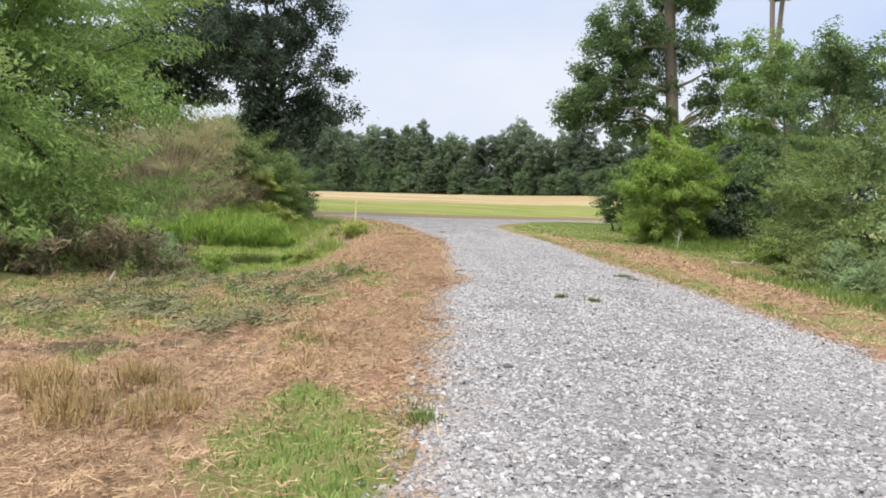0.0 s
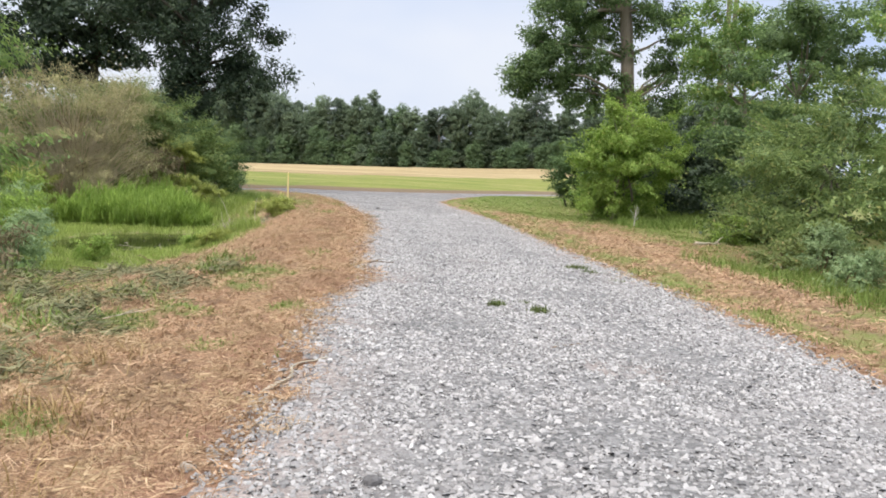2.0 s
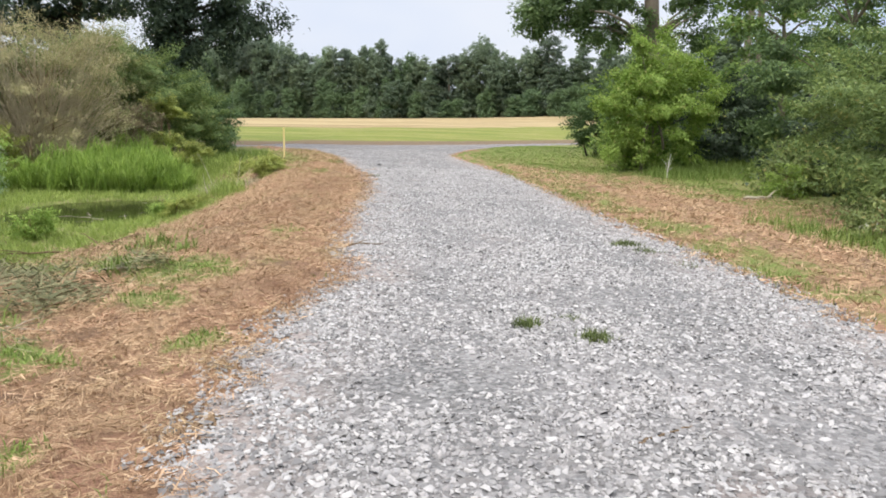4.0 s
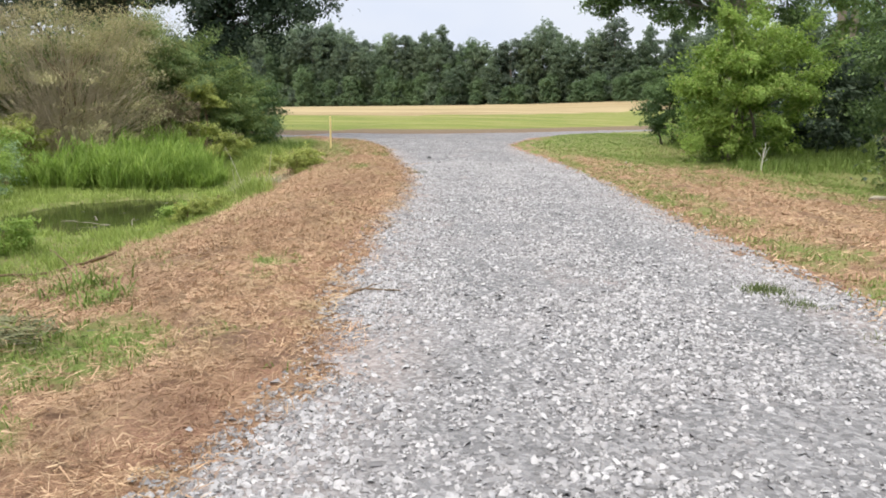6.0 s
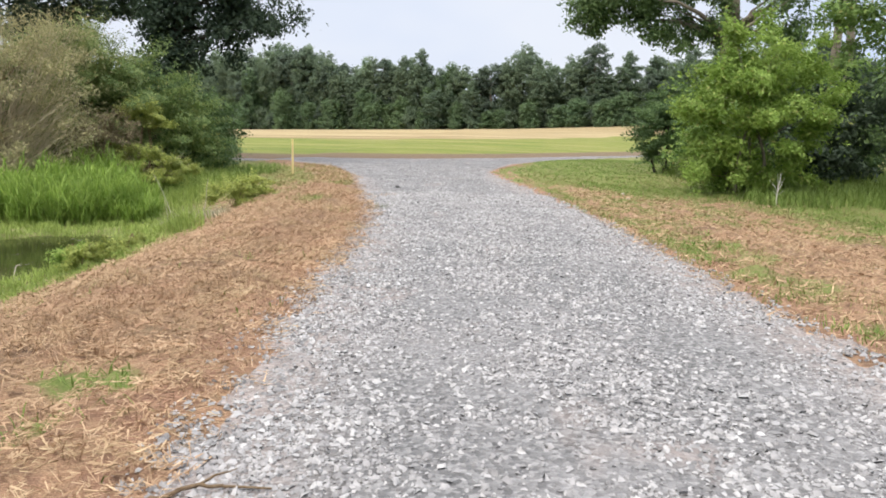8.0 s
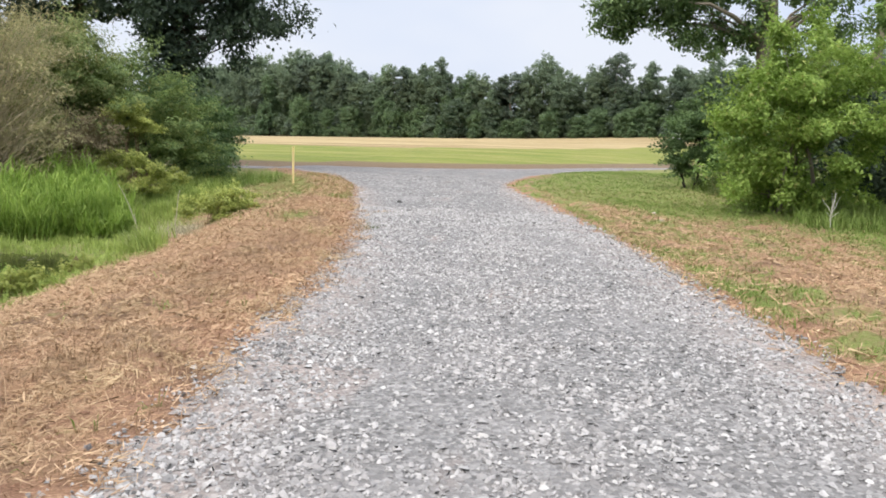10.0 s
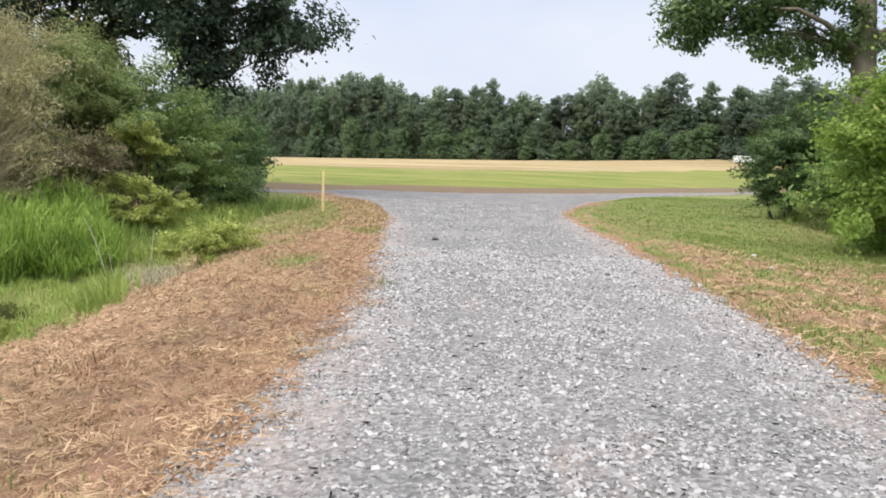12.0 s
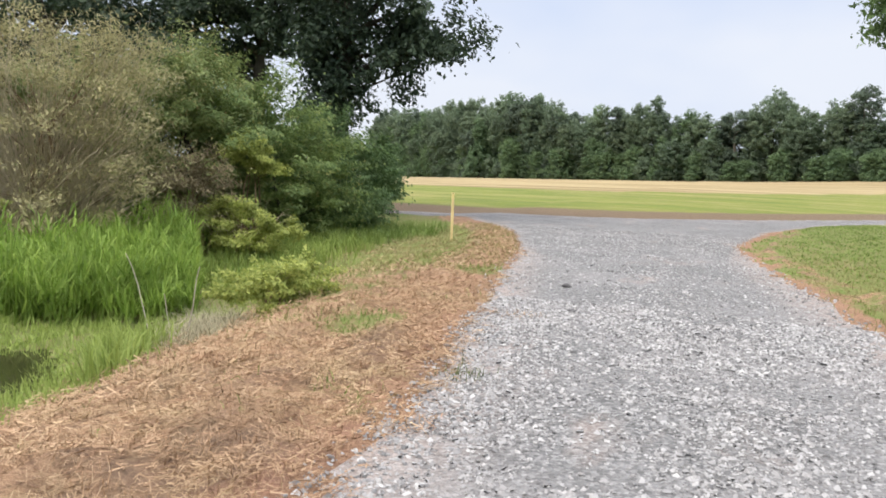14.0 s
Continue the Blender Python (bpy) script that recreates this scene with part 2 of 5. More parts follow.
straw = k.mix(k.ramp(k.noise(7.0, 5.0, 0.7), (0.50, 0.0), (0.62, 0.75)), straw, (0.10, 0.062, 0.042))
straw = k.mix(k.ramp(k.noise(0.7, 4.0), (0.55, 0.0), (0.72, 0.6)), straw, (0.20, 0.165, 0.10))
straw = k.mix(k.ramp(k.noise(0.5, 5.0, 0.65), (0.5, 0.0), (0.66, 0.7)), straw, (0.14, 0.10, 0.075))
straw = k.mix(k.math("MULTIPLY", sep.outputs[0], k.ramp(k.noise(2.2, 5.0, 0.7), (0.35, 0.2), (0.6, 0.9))), straw, k.ramp(fibre, (0.32, (0.12, 0.058, 0.040)), (0.66, (0.42, 0.25, 0.175))))
grass = k.ramp(fine, (0.28, (0.09, 0.12, 0.036)), (0.5, (0.155, 0.20, 0.058)), (0.75, (0.25, 0.28, 0.11)))
mud = k.ramp(fine, (0.3, (0.05, 0.04, 0.028)), (0.7, (0.13, 0.10, 0.065)))


def broken(sock, wide, scale):
    """A mask whose border is frayed by noise."""
    return k.ramp(k.math("ADD", sock, k.math("MULTIPLY", k.math("SUBTRACT", k.noise(scale, 5.0, 0.7), 0.5), wide)), (0.4, 0.0), (0.6, 1.0))


grass = k.mix(k.ramp(k.noise(8.0, 5.0, 0.7), (0.45, 0.0), (0.68, 0.75)), grass, (0.23, 0.17, 0.095))
grass = k.mix(k.ramp(k.noise(0.35, 5.0), (0.48, 0.0), (0.7, 0.65)), grass, (0.25, 0.20, 0.11))
c = k.mix(broken(sep.outputs[1], 0.9, 6.0), straw, grass)
c = k.mix(broken(sep.outputs[2], 0.5, 3.0), c, mud)
stripe = k.noise(0.16, 6.0, 0.72, k.scaled(0.14, 1.0, 1.0))
f_green = k.ramp(k.noise(0.16, 6.0, 0.65, k.scaled(0.3, 1.0, 1.0)), (0.36, (0.112, 0.145, 0.034)), (0.52, (0.165, 0.19, 0.046)), (0.68, (0.245, 0.22, 0.086)))
f_green = k.mix(k.ramp(k.noise(0.5, 6.0, 0.75, k.scaled(0.22, 1.0, 1.0)), (0.50, 0.0), (0.66, 0.6)), f_green, (0.31, 0.245, 0.125))
f_green = k.mix(k.ramp(k.noise(1.4, 5.0, 0.75, k.scaled(0.4, 1.0, 1.0)), (0.5, 0.0), (0.66, 0.6)), f_green, (0.10, 0.13, 0.036))
f_tan = k.ramp(stripe, (0.36, (0.20, 0.147, 0.08)), (0.5, (0.29, 0.226, 0.125)), (0.64, (0.39, 0.325, 0.185)))
f_dirt = k.ramp(fine, (0.3, (0.11, 0.08, 0.055)), (0.7, (0.20, 0.148, 0.098)))
c = k.mix(broken(sep2.outputs[0], 0.5, 0.5), c, f_dirt)
c = k.mix(broken(sep2.outputs[1], 0.5, 0.35), c, f_green)
c = k.mix(broken(sep2.outputs[2], 0.35, 0.15), c, f_tan)
M_GROUND = k.finish(c, 0.95, k.bump(k.math("ADD", fibre, fine), 0.6, 0.03), spec=0.1)

k = Nodes("pond_water")
scum = k.ramp(k.noise(2.6, 6.0, 0.7, k.scaled(1.0, 0.6, 1.0)), (0.58, 0.0), (0.74, 0.6))
M_WATER = k.finish(k.mix(scum, (0.020, 0.017, 0.010), (0.085, 0.075, 0.04)), k.mix(scum, (0.06,) * 3, (0.8,) * 3),
                   k.bump(k.noise(9.0), 0.08, 0.01), spec=0.5)


# ---- geometry helpers ----
def mesh_np(name, verts, faces, material, smooth=False):
    """A mesh from arrays: verts (n, 3) and faces (m, k)."""
    verts, faces = np.asarray(verts, dtype=np.float32), np.asarray(faces, dtype=np.int32)
    me = bpy.data.meshes.new(name)
    m, kk = faces.shape
    me.vertices.add(len(verts))
    me.vertices.foreach_set("co", verts.ravel())
    me.loops.add(m * kk)
    me.loops.foreach_set("vertex_index", faces.ravel())
    me.polygons.add(m)
    me.polygons.foreach_set("loop_start", np.arange(0, m * kk, kk, dtype=np.int32))
    if smooth:
        me.polygons.foreach_set("use_smooth", np.ones(m, dtype=bool))
    me.update(calc_edges=True)
    me.validate()
    me.materials.append(material)
    return me


def thing(name, at, label, category, group=""):
    ob = new(name)
    ob.location = at
    ob.empty_display_size = 0.2
    return tagged(ob, label, category, group)


def part(name, data, parent, label="", kind=""):
    """One mesh as a part of a thing; its coordinates are those of the thing."""
    ob = new(name, data)
    ob.parent = parent
    return tagged(ob, label, kind=kind)


def bm_part(name, bm, material, parent, label=""):
    me = bpy.data.meshes.new(name)
    bm.to_mesh(me)
    bm.free()
    me.materials.append(material)
    return part(name, me, parent, label)


def smooth01(a, b, v):
    t = np.clip((np.asarray(v, dtype=float) - a) / (b - a), 0, 1)
    return t * t * (3 - 2 * t)


def wobble(x, y, scale, seed=0):
    """Cheap smooth noise on arrays, about -1 to 1."""
    r = np.random.RandomState(seed)
    out = np.zeros(np.broadcast(x, y).shape)
    for _ in range(7):
        a, p, f = r.uniform(0, 6.283), r.uniform(0, 6.283), r.uniform(0.6, 1.9) / scale
        out = out + np.sin((x * np.cos(a) + y * np.sin(a)) * f * 6.283 + p)
    return out / 3.2


# ---- the plan of the ground ----
LEFT_EDGE = [(-0.4, -40), (-0.45, 0), (-0.5, 4), (-0.65, 7.6), (-0.95, 11.2), (-0.65, 13.2), (-1.1, 15.6), (-1.4, 18.6), (-1.6, 22),
             (-2.2, 26.6), (-3.1, 30), (-3.9, 33.5), (-4.9, 38.3), (-6.6, 43.4), (-8.5, 47), (-11, 50.6)]
RIGHT_EDGE = [(4.1, -40), (4.1, 4), (3.9, 8.6), (3.7, 11.1), (3.3, 14.5), (2.9, 18), (2.5, 21.8), (2.2, 25), (1.7, 29), (1.1, 33.2),
              (0.5, 37), (-0.3, 42.6), (0.1, 47), (0.9, 51.5)]
CROSS_NEAR_L = [(-120, 57.5), (-60, 56.5), (-30, 55), (-14, 52.8), (-10.5, 50.6), (-8.5, 47)]
CROSS_NEAR_R = [(-0.3, 42.6), (0.5, 50.4), (3.1, 59.7), (11.4, 74), (40, 117), (120, 230)]
CROSS_FAR = [(-120, 61), (-60, 59.5), (-30, 57.5), (-17, 56.2), (-8, 56.6), (-4.8, 58.2), (0, 63.2), (5.3, 71), (14, 83.4), (40, 123), (120, 238)]


def curve_of(points, axis):
    p = np.array(points, dtype=float)
    return (lambda v: np.interp(v, p[:, 1], p[:, 0])) if axis == "x" else (lambda v: np.interp(v, p[:, 0], p[:, 1]))


left_x, right_x = curve_of(LEFT_EDGE, "x"), curve_of(RIGHT_EDGE, "x")
far_y = curve_of(CROSS_FAR, "y")
near_l, near_r = curve_of(CROSS_NEAR_L, "y"), curve_of(CROSS_NEAR_R, "y")


def road_depth(x, y):
    """Metres inside the gravel (minus: outside)."""
    x, y = np.asarray(x, dtype=float), np.asarray(y, dtype=float)
    lane = np.minimum(x - left_x(y), right_x(y) - x)
    lane = np.where(y > 50.5, -9.0, lane)
    near = np.where(x < -8.5, near_l(x), np.where(x > -0.3, near_r(x), np.interp(x, (-8.5, -6.6, -4.9, -3.9), (47.0, 43.4, 38.3, 36.0))))
    slope = np.where(x > -0.3, 0.5, 1.0)
    cross = np.minimum(y - near, far_y(x) - y) * slope
    return np.maximum(lane, cross)


def wood_y(x):
    """Where the far woods begin."""
    return 262.0 - 0.62 * (np.clip(x, -260, 70) + 60.0)


def pond_r(x, y, grow=1.0):
    """Below 1 inside the ditch pool."""
    return ((x + 9.0) / (2.0 * grow)) ** 2 + ((y - 25.4) / (3.0 * grow)) ** 2


def ground_z(x, y):
    x, y = np.asarray(x, dtype=float), np.asarray(y, dtype=float)
    off = left_x(y) - x
    depth = 0.10 + 0.85 * smooth01(11, 18.5, y) - 0.60 * smooth01(31.5, 39, y) - 0.2 * smooth01(43, 49, y)
    near = smooth01(33, 40, y)
    z = -smooth01(0.0, 1.0, (off - 1.3 + 1.3 * near) / (3.9 - 1.1 * near)) * depth
    offr = x - right_x(y)
    z = z - 0.32 * smooth01(1.2, 4.5, offr) * (1 - smooth01(30, 42, y))
    pond = pond_r(x, y)
    z = z - 0.32 * (1 - smooth01(0.5, 1.25, pond))
    edge = far_y(x) + 2
    rise = np.clip((y - edge) / np.maximum(wood_y(x) - edge, 20.0), 0, 1.1)
    z = z + rise * np.clip(3.5 + np.where(x < 0, 0.013, 0.034) * x, 1.0, 5.6)
    crown = np.clip(road_depth(x, y), 0, 2)
    rough = np.where((y < 58) & (np.abs(x) < 40), 1.0, 0.0) * smooth01(0.0, 0.6, -road_depth(x, y))
    z = z + 0.015 * crown + rough * (0.04 * wobble(x, y, 1.7, 3) + 0.026 * wobble(x, y, 0.62, 4) + 0.022 * wobble(x, y, 0.42, 6) + 0.012 * wobble(x, y, 0.29, 7)) + 0.008 * wobble(x, y, 2.4, 5)
    return z


def z_at(x, y):
    return float(ground_z(np.array(x), np.array(y)))


PATCHES = [(-1.0, 4.1, 0.65, 1.0), (-0.75, 3.5, 0.4, 0.7), (-1.25, 5.0, 0.3, 0.45), (-2.15, 13.2, 0.55, 0.8), (-3.9, 8.4, 1.3, 0.8), (-2.7, 9.6, 0.7, 0.5), (-3.4, 6.2, 0.35, 0.3), (-1.8, 6.9, 0.25, 0.3), (-2.0, 11.9, 0.4, 0.35), (-1.9, 16.2, 0.35, 0.3), (-1.45, 9.0, 0.22, 0.3),
           (-4.6, 10.8, 1.5, 0.9), (-5.5, 15.9, 1.2, 1.4), (-3.8, 13.5, 1.3, 0.5), (-6.5, 8.0, 1.2, 0.8), (-2.1, 10.3, 0.35, 0.4), (-3.75, 28.4, 0.45, 0.7), (-1.25, 10.9, 0.25, 0.3),
           (-4.2, 33.6, 0.45, 0.8), (3.9, 33.5, 1.2, 1.8), (6.0, 12.5, 0.7, 2.2)]


SOIL = [(-3.7, 6.4, 1.5, 0.28), (-2.6, 7.0, 0.5, 0.16), (-4.2, 7.4, 1.0, 0.22), (-5.2, 9.3, 0.9, 0.3), (-3.0, 5.7, 0.5, 0.14), (-2.2, 5.3, 0.4, 0.12), (-4.6, 5.6, 0.8, 0.2), (-5.6, 7.2, 1.0, 0.3)]


def soil_mask(x, y):
    """Bare dark soil between the mown swaths."""
    g = np.zeros_like(x)
    for px, py, rx, ry in SOIL:
        g = np.maximum(g, 1.05 - 0.6 * np.sqrt(((x - px) / rx) ** 2 + ((y - py) / ry) ** 2))
    return np.clip(g, 0, 1)


def green_mask(x, y):
    off, offr = left_x(y) - x, x - right_x(y)
    g = 0.13 + 0.2 * wobble(x, y, 2.6, 11) + 0.13 * wobble(x, y, 0.55, 17) + 0.08 * wobble(x, y, 0.27, 18) + 0.38 * smooth01(1.6, 3.0, off) * smooth01(5, 7.5, y) * (1 - smooth01(19, 22, y))
    for px, py, rx, ry in PATCHES:
        g = np.maximum(g, 1.15 - 0.75 * np.sqrt(((x - px) / rx) ** 2 + ((y - py) / ry) ** 2))
    g = np.maximum(g, smooth01(3.4, 5.4, off + 0.8 * smooth01(20, 24, y) * (1 - smooth01(26, 28, y))) * smooth01(15, 19, y))
    g = np.maximum(g, 0.62 * smooth01(4.0, 6.0, off) * smooth01(6, 9, y))
    g = np.maximum(g, smooth01(5.5, 7.5, off))
    g = np.maximum(g, 0.72 * np.exp(-((offr - 0.45) / 0.4) ** 2) * smooth01(6, 9, y) * (0.65 + 0.5 * wobble(x, y, 2.0, 12)))
    g = np.maximum(g, smooth01(4.4, 6.5, offr) * (1 - 0.5 * smooth01(12, 15, y) * (1 - smooth01(24, 28, y))))
    g = np.maximum(g, smooth01(0.4, 1.4, offr) * smooth01(30, 37, y))
    g = np.maximum(g, (0.8 + 0.2 * wobble(x, y, 0.8, 19)) * smooth01(0.6, 1.7, off) * smooth01(32, 36, y))
    g = np.maximum(g, (0.44 + 0.2 * wobble(x, y, 2.3, 13) + 0.2 * wobble(x, y, 0.8, 15) + 0.14 * wobble(x, y, 0.37, 16)) * smooth01(0.05, 0.4, offr) * smooth01(7, 10, y))
    g = np.maximum(g, (0.47 + 0.22 * wobble(x, y, 1.3, 81) + 0.2 * wobble(x, y, 0.4, 82)) * smooth01(0.7, 1.6, off) * smooth01(25, 30, y))
    straw_r = smooth01(0.9, 1.6, offr) * (1 - smooth01(4.0, 5.0, offr)) * smooth01(11, 14, y) * (1 - smooth01(23, 28, y))
    g = g * (1 - 0.7 * straw_r)
    return np.clip(g, 0, 1)


# ---- ground sheet and gravel road ----
def stretch(lo, hi, step, far_lo, far_hi, grow=1.22):
    mid = list(np.arange(lo, hi + 1e-6, step))
    s, v, low = step, lo, []
    while v > far_lo:
        s *= grow
        v -= s
        low.append(v)
    s, v, high = step, hi, []
    while v < far_hi:
        s *= grow if v > hi + 30 else 1.06
        v += s
        high.append(v)
    return np.array(low[::-1] + mid + high)


gx = stretch(-13.0, 9.0, 0.13, -2500, 2500)
gy = stretch(-3.0, 52.0, 0.15, -900, 3500)
X, Y = np.meshgrid(gx, gy)
Z = ground_z(X, Y)
NX, NY = len(gx), len(gy)
idx = np.arange(NX * NY).reshape(NY, NX)
quads = np.stack([idx[:-1, :-1], idx[:-1, 1:], idx[1:, 1:], idx[1:, :-1]], -1).reshape(-1, 4)
G = np.stack([X, Y, Z - 0.02 * (road_depth(X, Y) > 0.3)], -1).reshape(-1, 3)
ground_mesh = mesh_np("ground", G, quads, M_GROUND, True)
ground = tagged(new("ground", ground_mesh), "ground of cut straw, patchy grass and a wide farm field", "ground", kind="structure")


def paint(me, name, channels):
    a = me.color_attributes.new(name, "FLOAT_COLOR", "POINT")
    col = np.ones((len(me.vertices), 4), dtype=np.float32)
    for i, ch in enumerate(channels):
        col[:, i] = ch.ravel()
    a.data.foreach_set("color", col.ravel())


pond_d = pond_r(X, Y)
beyond = Y - far_y(X)
paint(ground_mesh, "cover", [np.exp(-((road_depth(X, Y) + 0.2) / 0.3) ** 2), green_mask(X, Y), np.maximum(1 - smooth01(0.8, 1.3, pond_d), 0.85 * soil_mask(X, Y))])
paint(ground_mesh, "field", [smooth01(-1.0, 0.5, beyond), smooth01(5.0, 10.0, beyond), smooth01(44.0, 57.0, beyond)])

inside = road_depth(X, Y) + 0.10 * wobble(X, Y, 0.9, 21) + 0.07 * wobble(X, Y, 0.33, 22)
keep = (inside.reshape(-1)[quads] > 0).all(axis=1) & (G[quads][:, :, 1] < 140).all(axis=1) & (G[quads][:, :, 1] > -30).all(axis=1) & (np.abs(G[quads][:, :, 0]) < 110).all(axis=1)
rq = quads[keep]
used, inv = np.unique(rq, return_inverse=True)
RV = np.stack([X, Y, Z + 0.006], -1).reshape(-1, 3)[used]
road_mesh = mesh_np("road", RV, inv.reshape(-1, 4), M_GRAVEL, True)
rim_a = road_mesh.attributes.new("rim", "FLOAT", "POINT")
rim_a.data.foreach_set("value", (0.75 * (1 - smooth01(0.05, 1.0, road_depth(RV[:, 0], RV[:, 1])))).astype(np.float32))
road = tagged(new("road", road_mesh), "pale grey crushed gravel farm lane with a crossing track", "road", kind="structure")

# pond
bm = bmesh.new()
ring = [bm.verts.new((-8.8 + 3.9 * math.cos(a) * (1 + 0.12 * math.sin(3 * a)), 25.2 + 4.2 * math.sin(a), -0.98)) for a in np.linspace(0, 6.283, 48, endpoint=False)]
bm.faces.new(ring)
me = bpy.data.meshes.new("water")
bm.to_mesh(me)
bm.free()
me.materials.append(M_WATER)
tagged(new("water", me), "dark still ditch water with green scum", "water", kind="structure")


# ---- scatter of stones and blades ----
def scatter(n, box, keep_fn, rs):
    x0, x1, y0, y1 = box
    x, y = rs.uniform(x0, x1, n), rs.uniform(y0, y1, n)
    ok = rs.uniform(0, 1, n) < keep_fn(x, y)
    return x[ok], y[ok]


def stones(x, y, size, rs):
    """Angular crushed stone chips half sunk in the bed."""
    n = len(x)
    base = np.array([(1, 0.6, -0.2), (-1, 0.7, -0.2), (-0.9, -0.7, -0.2), (1, -0.6, -0.2), (0.5, 0.1, 0.62), (-0.5, 0.0, 0.62)], dtype=float)
    v = base[None] * size[:, None, None] * rs.uniform(0.55, 1.3, (n, 6, 3))
    v[:, 4:, :2] += rs.normal(0, 0.28, (n, 2, 2)) * size[:, None, None]
    a = rs.uniform(0, 6.283, n)
    tilt = rs.normal(0, 0.45, n)
    ca, sa, ct, st = np.cos(a), np.sin(a), np.cos(tilt), np.sin(tilt)
    vx, vy, vz = v[..., 0], v[..., 1], v[..., 2]
    vy, vz = vy * ct[:, None] - vz * st[:, None], vy * st[:, None] + vz * ct[:, None]
    v = np.stack([vx * ca[:, None] - vy * sa[:, None] + x[:, None], vx * sa[:, None] + vy * ca[:, None] + y[:, None],
                  vz + (ground_z(x, y) + 0.010)[:, None]], -1)
    f = np.array([(0, 1, 5), (0, 5, 4), (1, 2, 5), (2, 3, 4), (2, 4, 5), (3, 0, 4)])
    return v.reshape(-1, 3), (f[None] + 6 * np.arange(n)[:, None, None]).reshape(-1, 3)


def blades(x, y, z, length, width, lean, rs, up=1.0):
    """Bent grass blades of three triangles, each turned its own way."""
    n = len(x)
    a = rs.uniform(0, 6.283, n)
    dx, dy = np.cos(a), np.sin(a)
    b = a + 1.5708 + rs.normal(0, 0.5, n)
    wx, wy = np.cos(b) * width / 2, np.sin(b) * width / 2
    l1 = length * 0.55
    reach1, reach2 = l1 * np.sin(lean * 0.6), l1 * np.sin(lean * 0.6) + (length - l1) * np.sin(np.minimum(lean * 1.5, 2.2))
    rise1 = l1 * np.cos(lean * 0.6) * up
    rise2 = rise1 + (length - l1) * np.cos(np.minimum(lean * 1.5, 2.2)) * up
    p = np.stack([
        np.stack([x - wx, y - wy, z], -1), np.stack([x + wx, y + wy, z], -1),
        np.stack([x + dx * reach1 - wx * 0.8, y + dy * reach1 - wy * 0.8, z + rise1], -1), np.stack([x + dx * reach1 + wx * 0.8, y + dy * reach1 + wy * 0.8, z + rise1], -1),
        np.stack([x + dx * reach2, y + dy * reach2, z + rise2], -1)], 1)
    f = np.array([(0, 1, 3), (0, 3, 2), (2, 3, 4)])
    return p.reshape(-1, 3), (f[None] + 5 * np.arange(n)[:, None, None]).reshape(-1, 3)


def stuff(name, vf, material, label, category):
    return tagged(new(name, mesh_np(name, *vf, material)), label, category, kind="stuff")


rs = np.random.RandomState(5)
sx, sy = [], []
for n, box in ((210000, (-1.6, 4.4, 1.8, 16)), (160000, (-3.0, 3.8, 16, 31)), (30000, (-9.0, 2.2, 31, 47))):
    a, b = scatter(n, box, lambda x, y: np.clip(0.45 + road_depth(x, y) * 2.4, 0, 1) * np.clip(0.66 + 0.45 * wobble(x, y, 1.6, 31) + 0.4 * wobble(x, y, 0.5, 32), 0.1, 1) * (1 - 0.5 * np.exp(-((np.abs(x - (left_x(y) + right_x(y)) / 2) - 0.9) / 0.4) ** 2)) * (road_depth(x, y) > -0.35), rs)
    sx.append(a), sy.append(b)
sx, sy = np.concatenate(sx), np.concatenate(sy)
stuff("gravel", stones(sx, sy, np.minimum(rs.gamma(2.4, 0.0036, len(sx)) + 0.0046, 0.027) + 0.005 * (sy > 28), rs), M_STONES, "loose angular grey crushed stones on the lane", "gravel")


def off_road(x, y, margin=0.0):
    return (road_depth(x, y) < margin).astype(float)


def straw_keep(x, y):
    pond = pond_r(x, y)
    edge = np.clip(0.75 - 2.6 * (road_depth(x, y) + 0.1 * wobble(x, y, 0.7, 42)), 0, 1)
    return edge * (1 - 0.75 * soil_mask(x, y)) * np.clip(1.1 - 1.1 * green_mask(x, y), 0.06, 1) * (pond > 1) * np.clip(0.8 + 0.4 * wobble(x, y, 0.8, 41), 0.35, 1)


def hump(x, y):
    """Height of the heaped straw above the ground."""
    return 0.055 * np.clip(wobble(x, y, 0.42, 91) + 0.7 * wobble(x, y, 0.19, 92) - 0.1, 0, 1.6)


def lay(n, box, keep_fn, length, width, lean, lean_sd, rs, lift=0.0):
    x, y = scatter(n, box, keep_fn, rs)
    m = len(x)
    return blades(x, y, ground_z(x, y) + lift, length * rs.uniform(0.55, 1.35, m), width * rs.uniform(0.7, 1.3, m), np.clip(rs.normal(lean, lean_sd, m), 0, 1.7), rs)


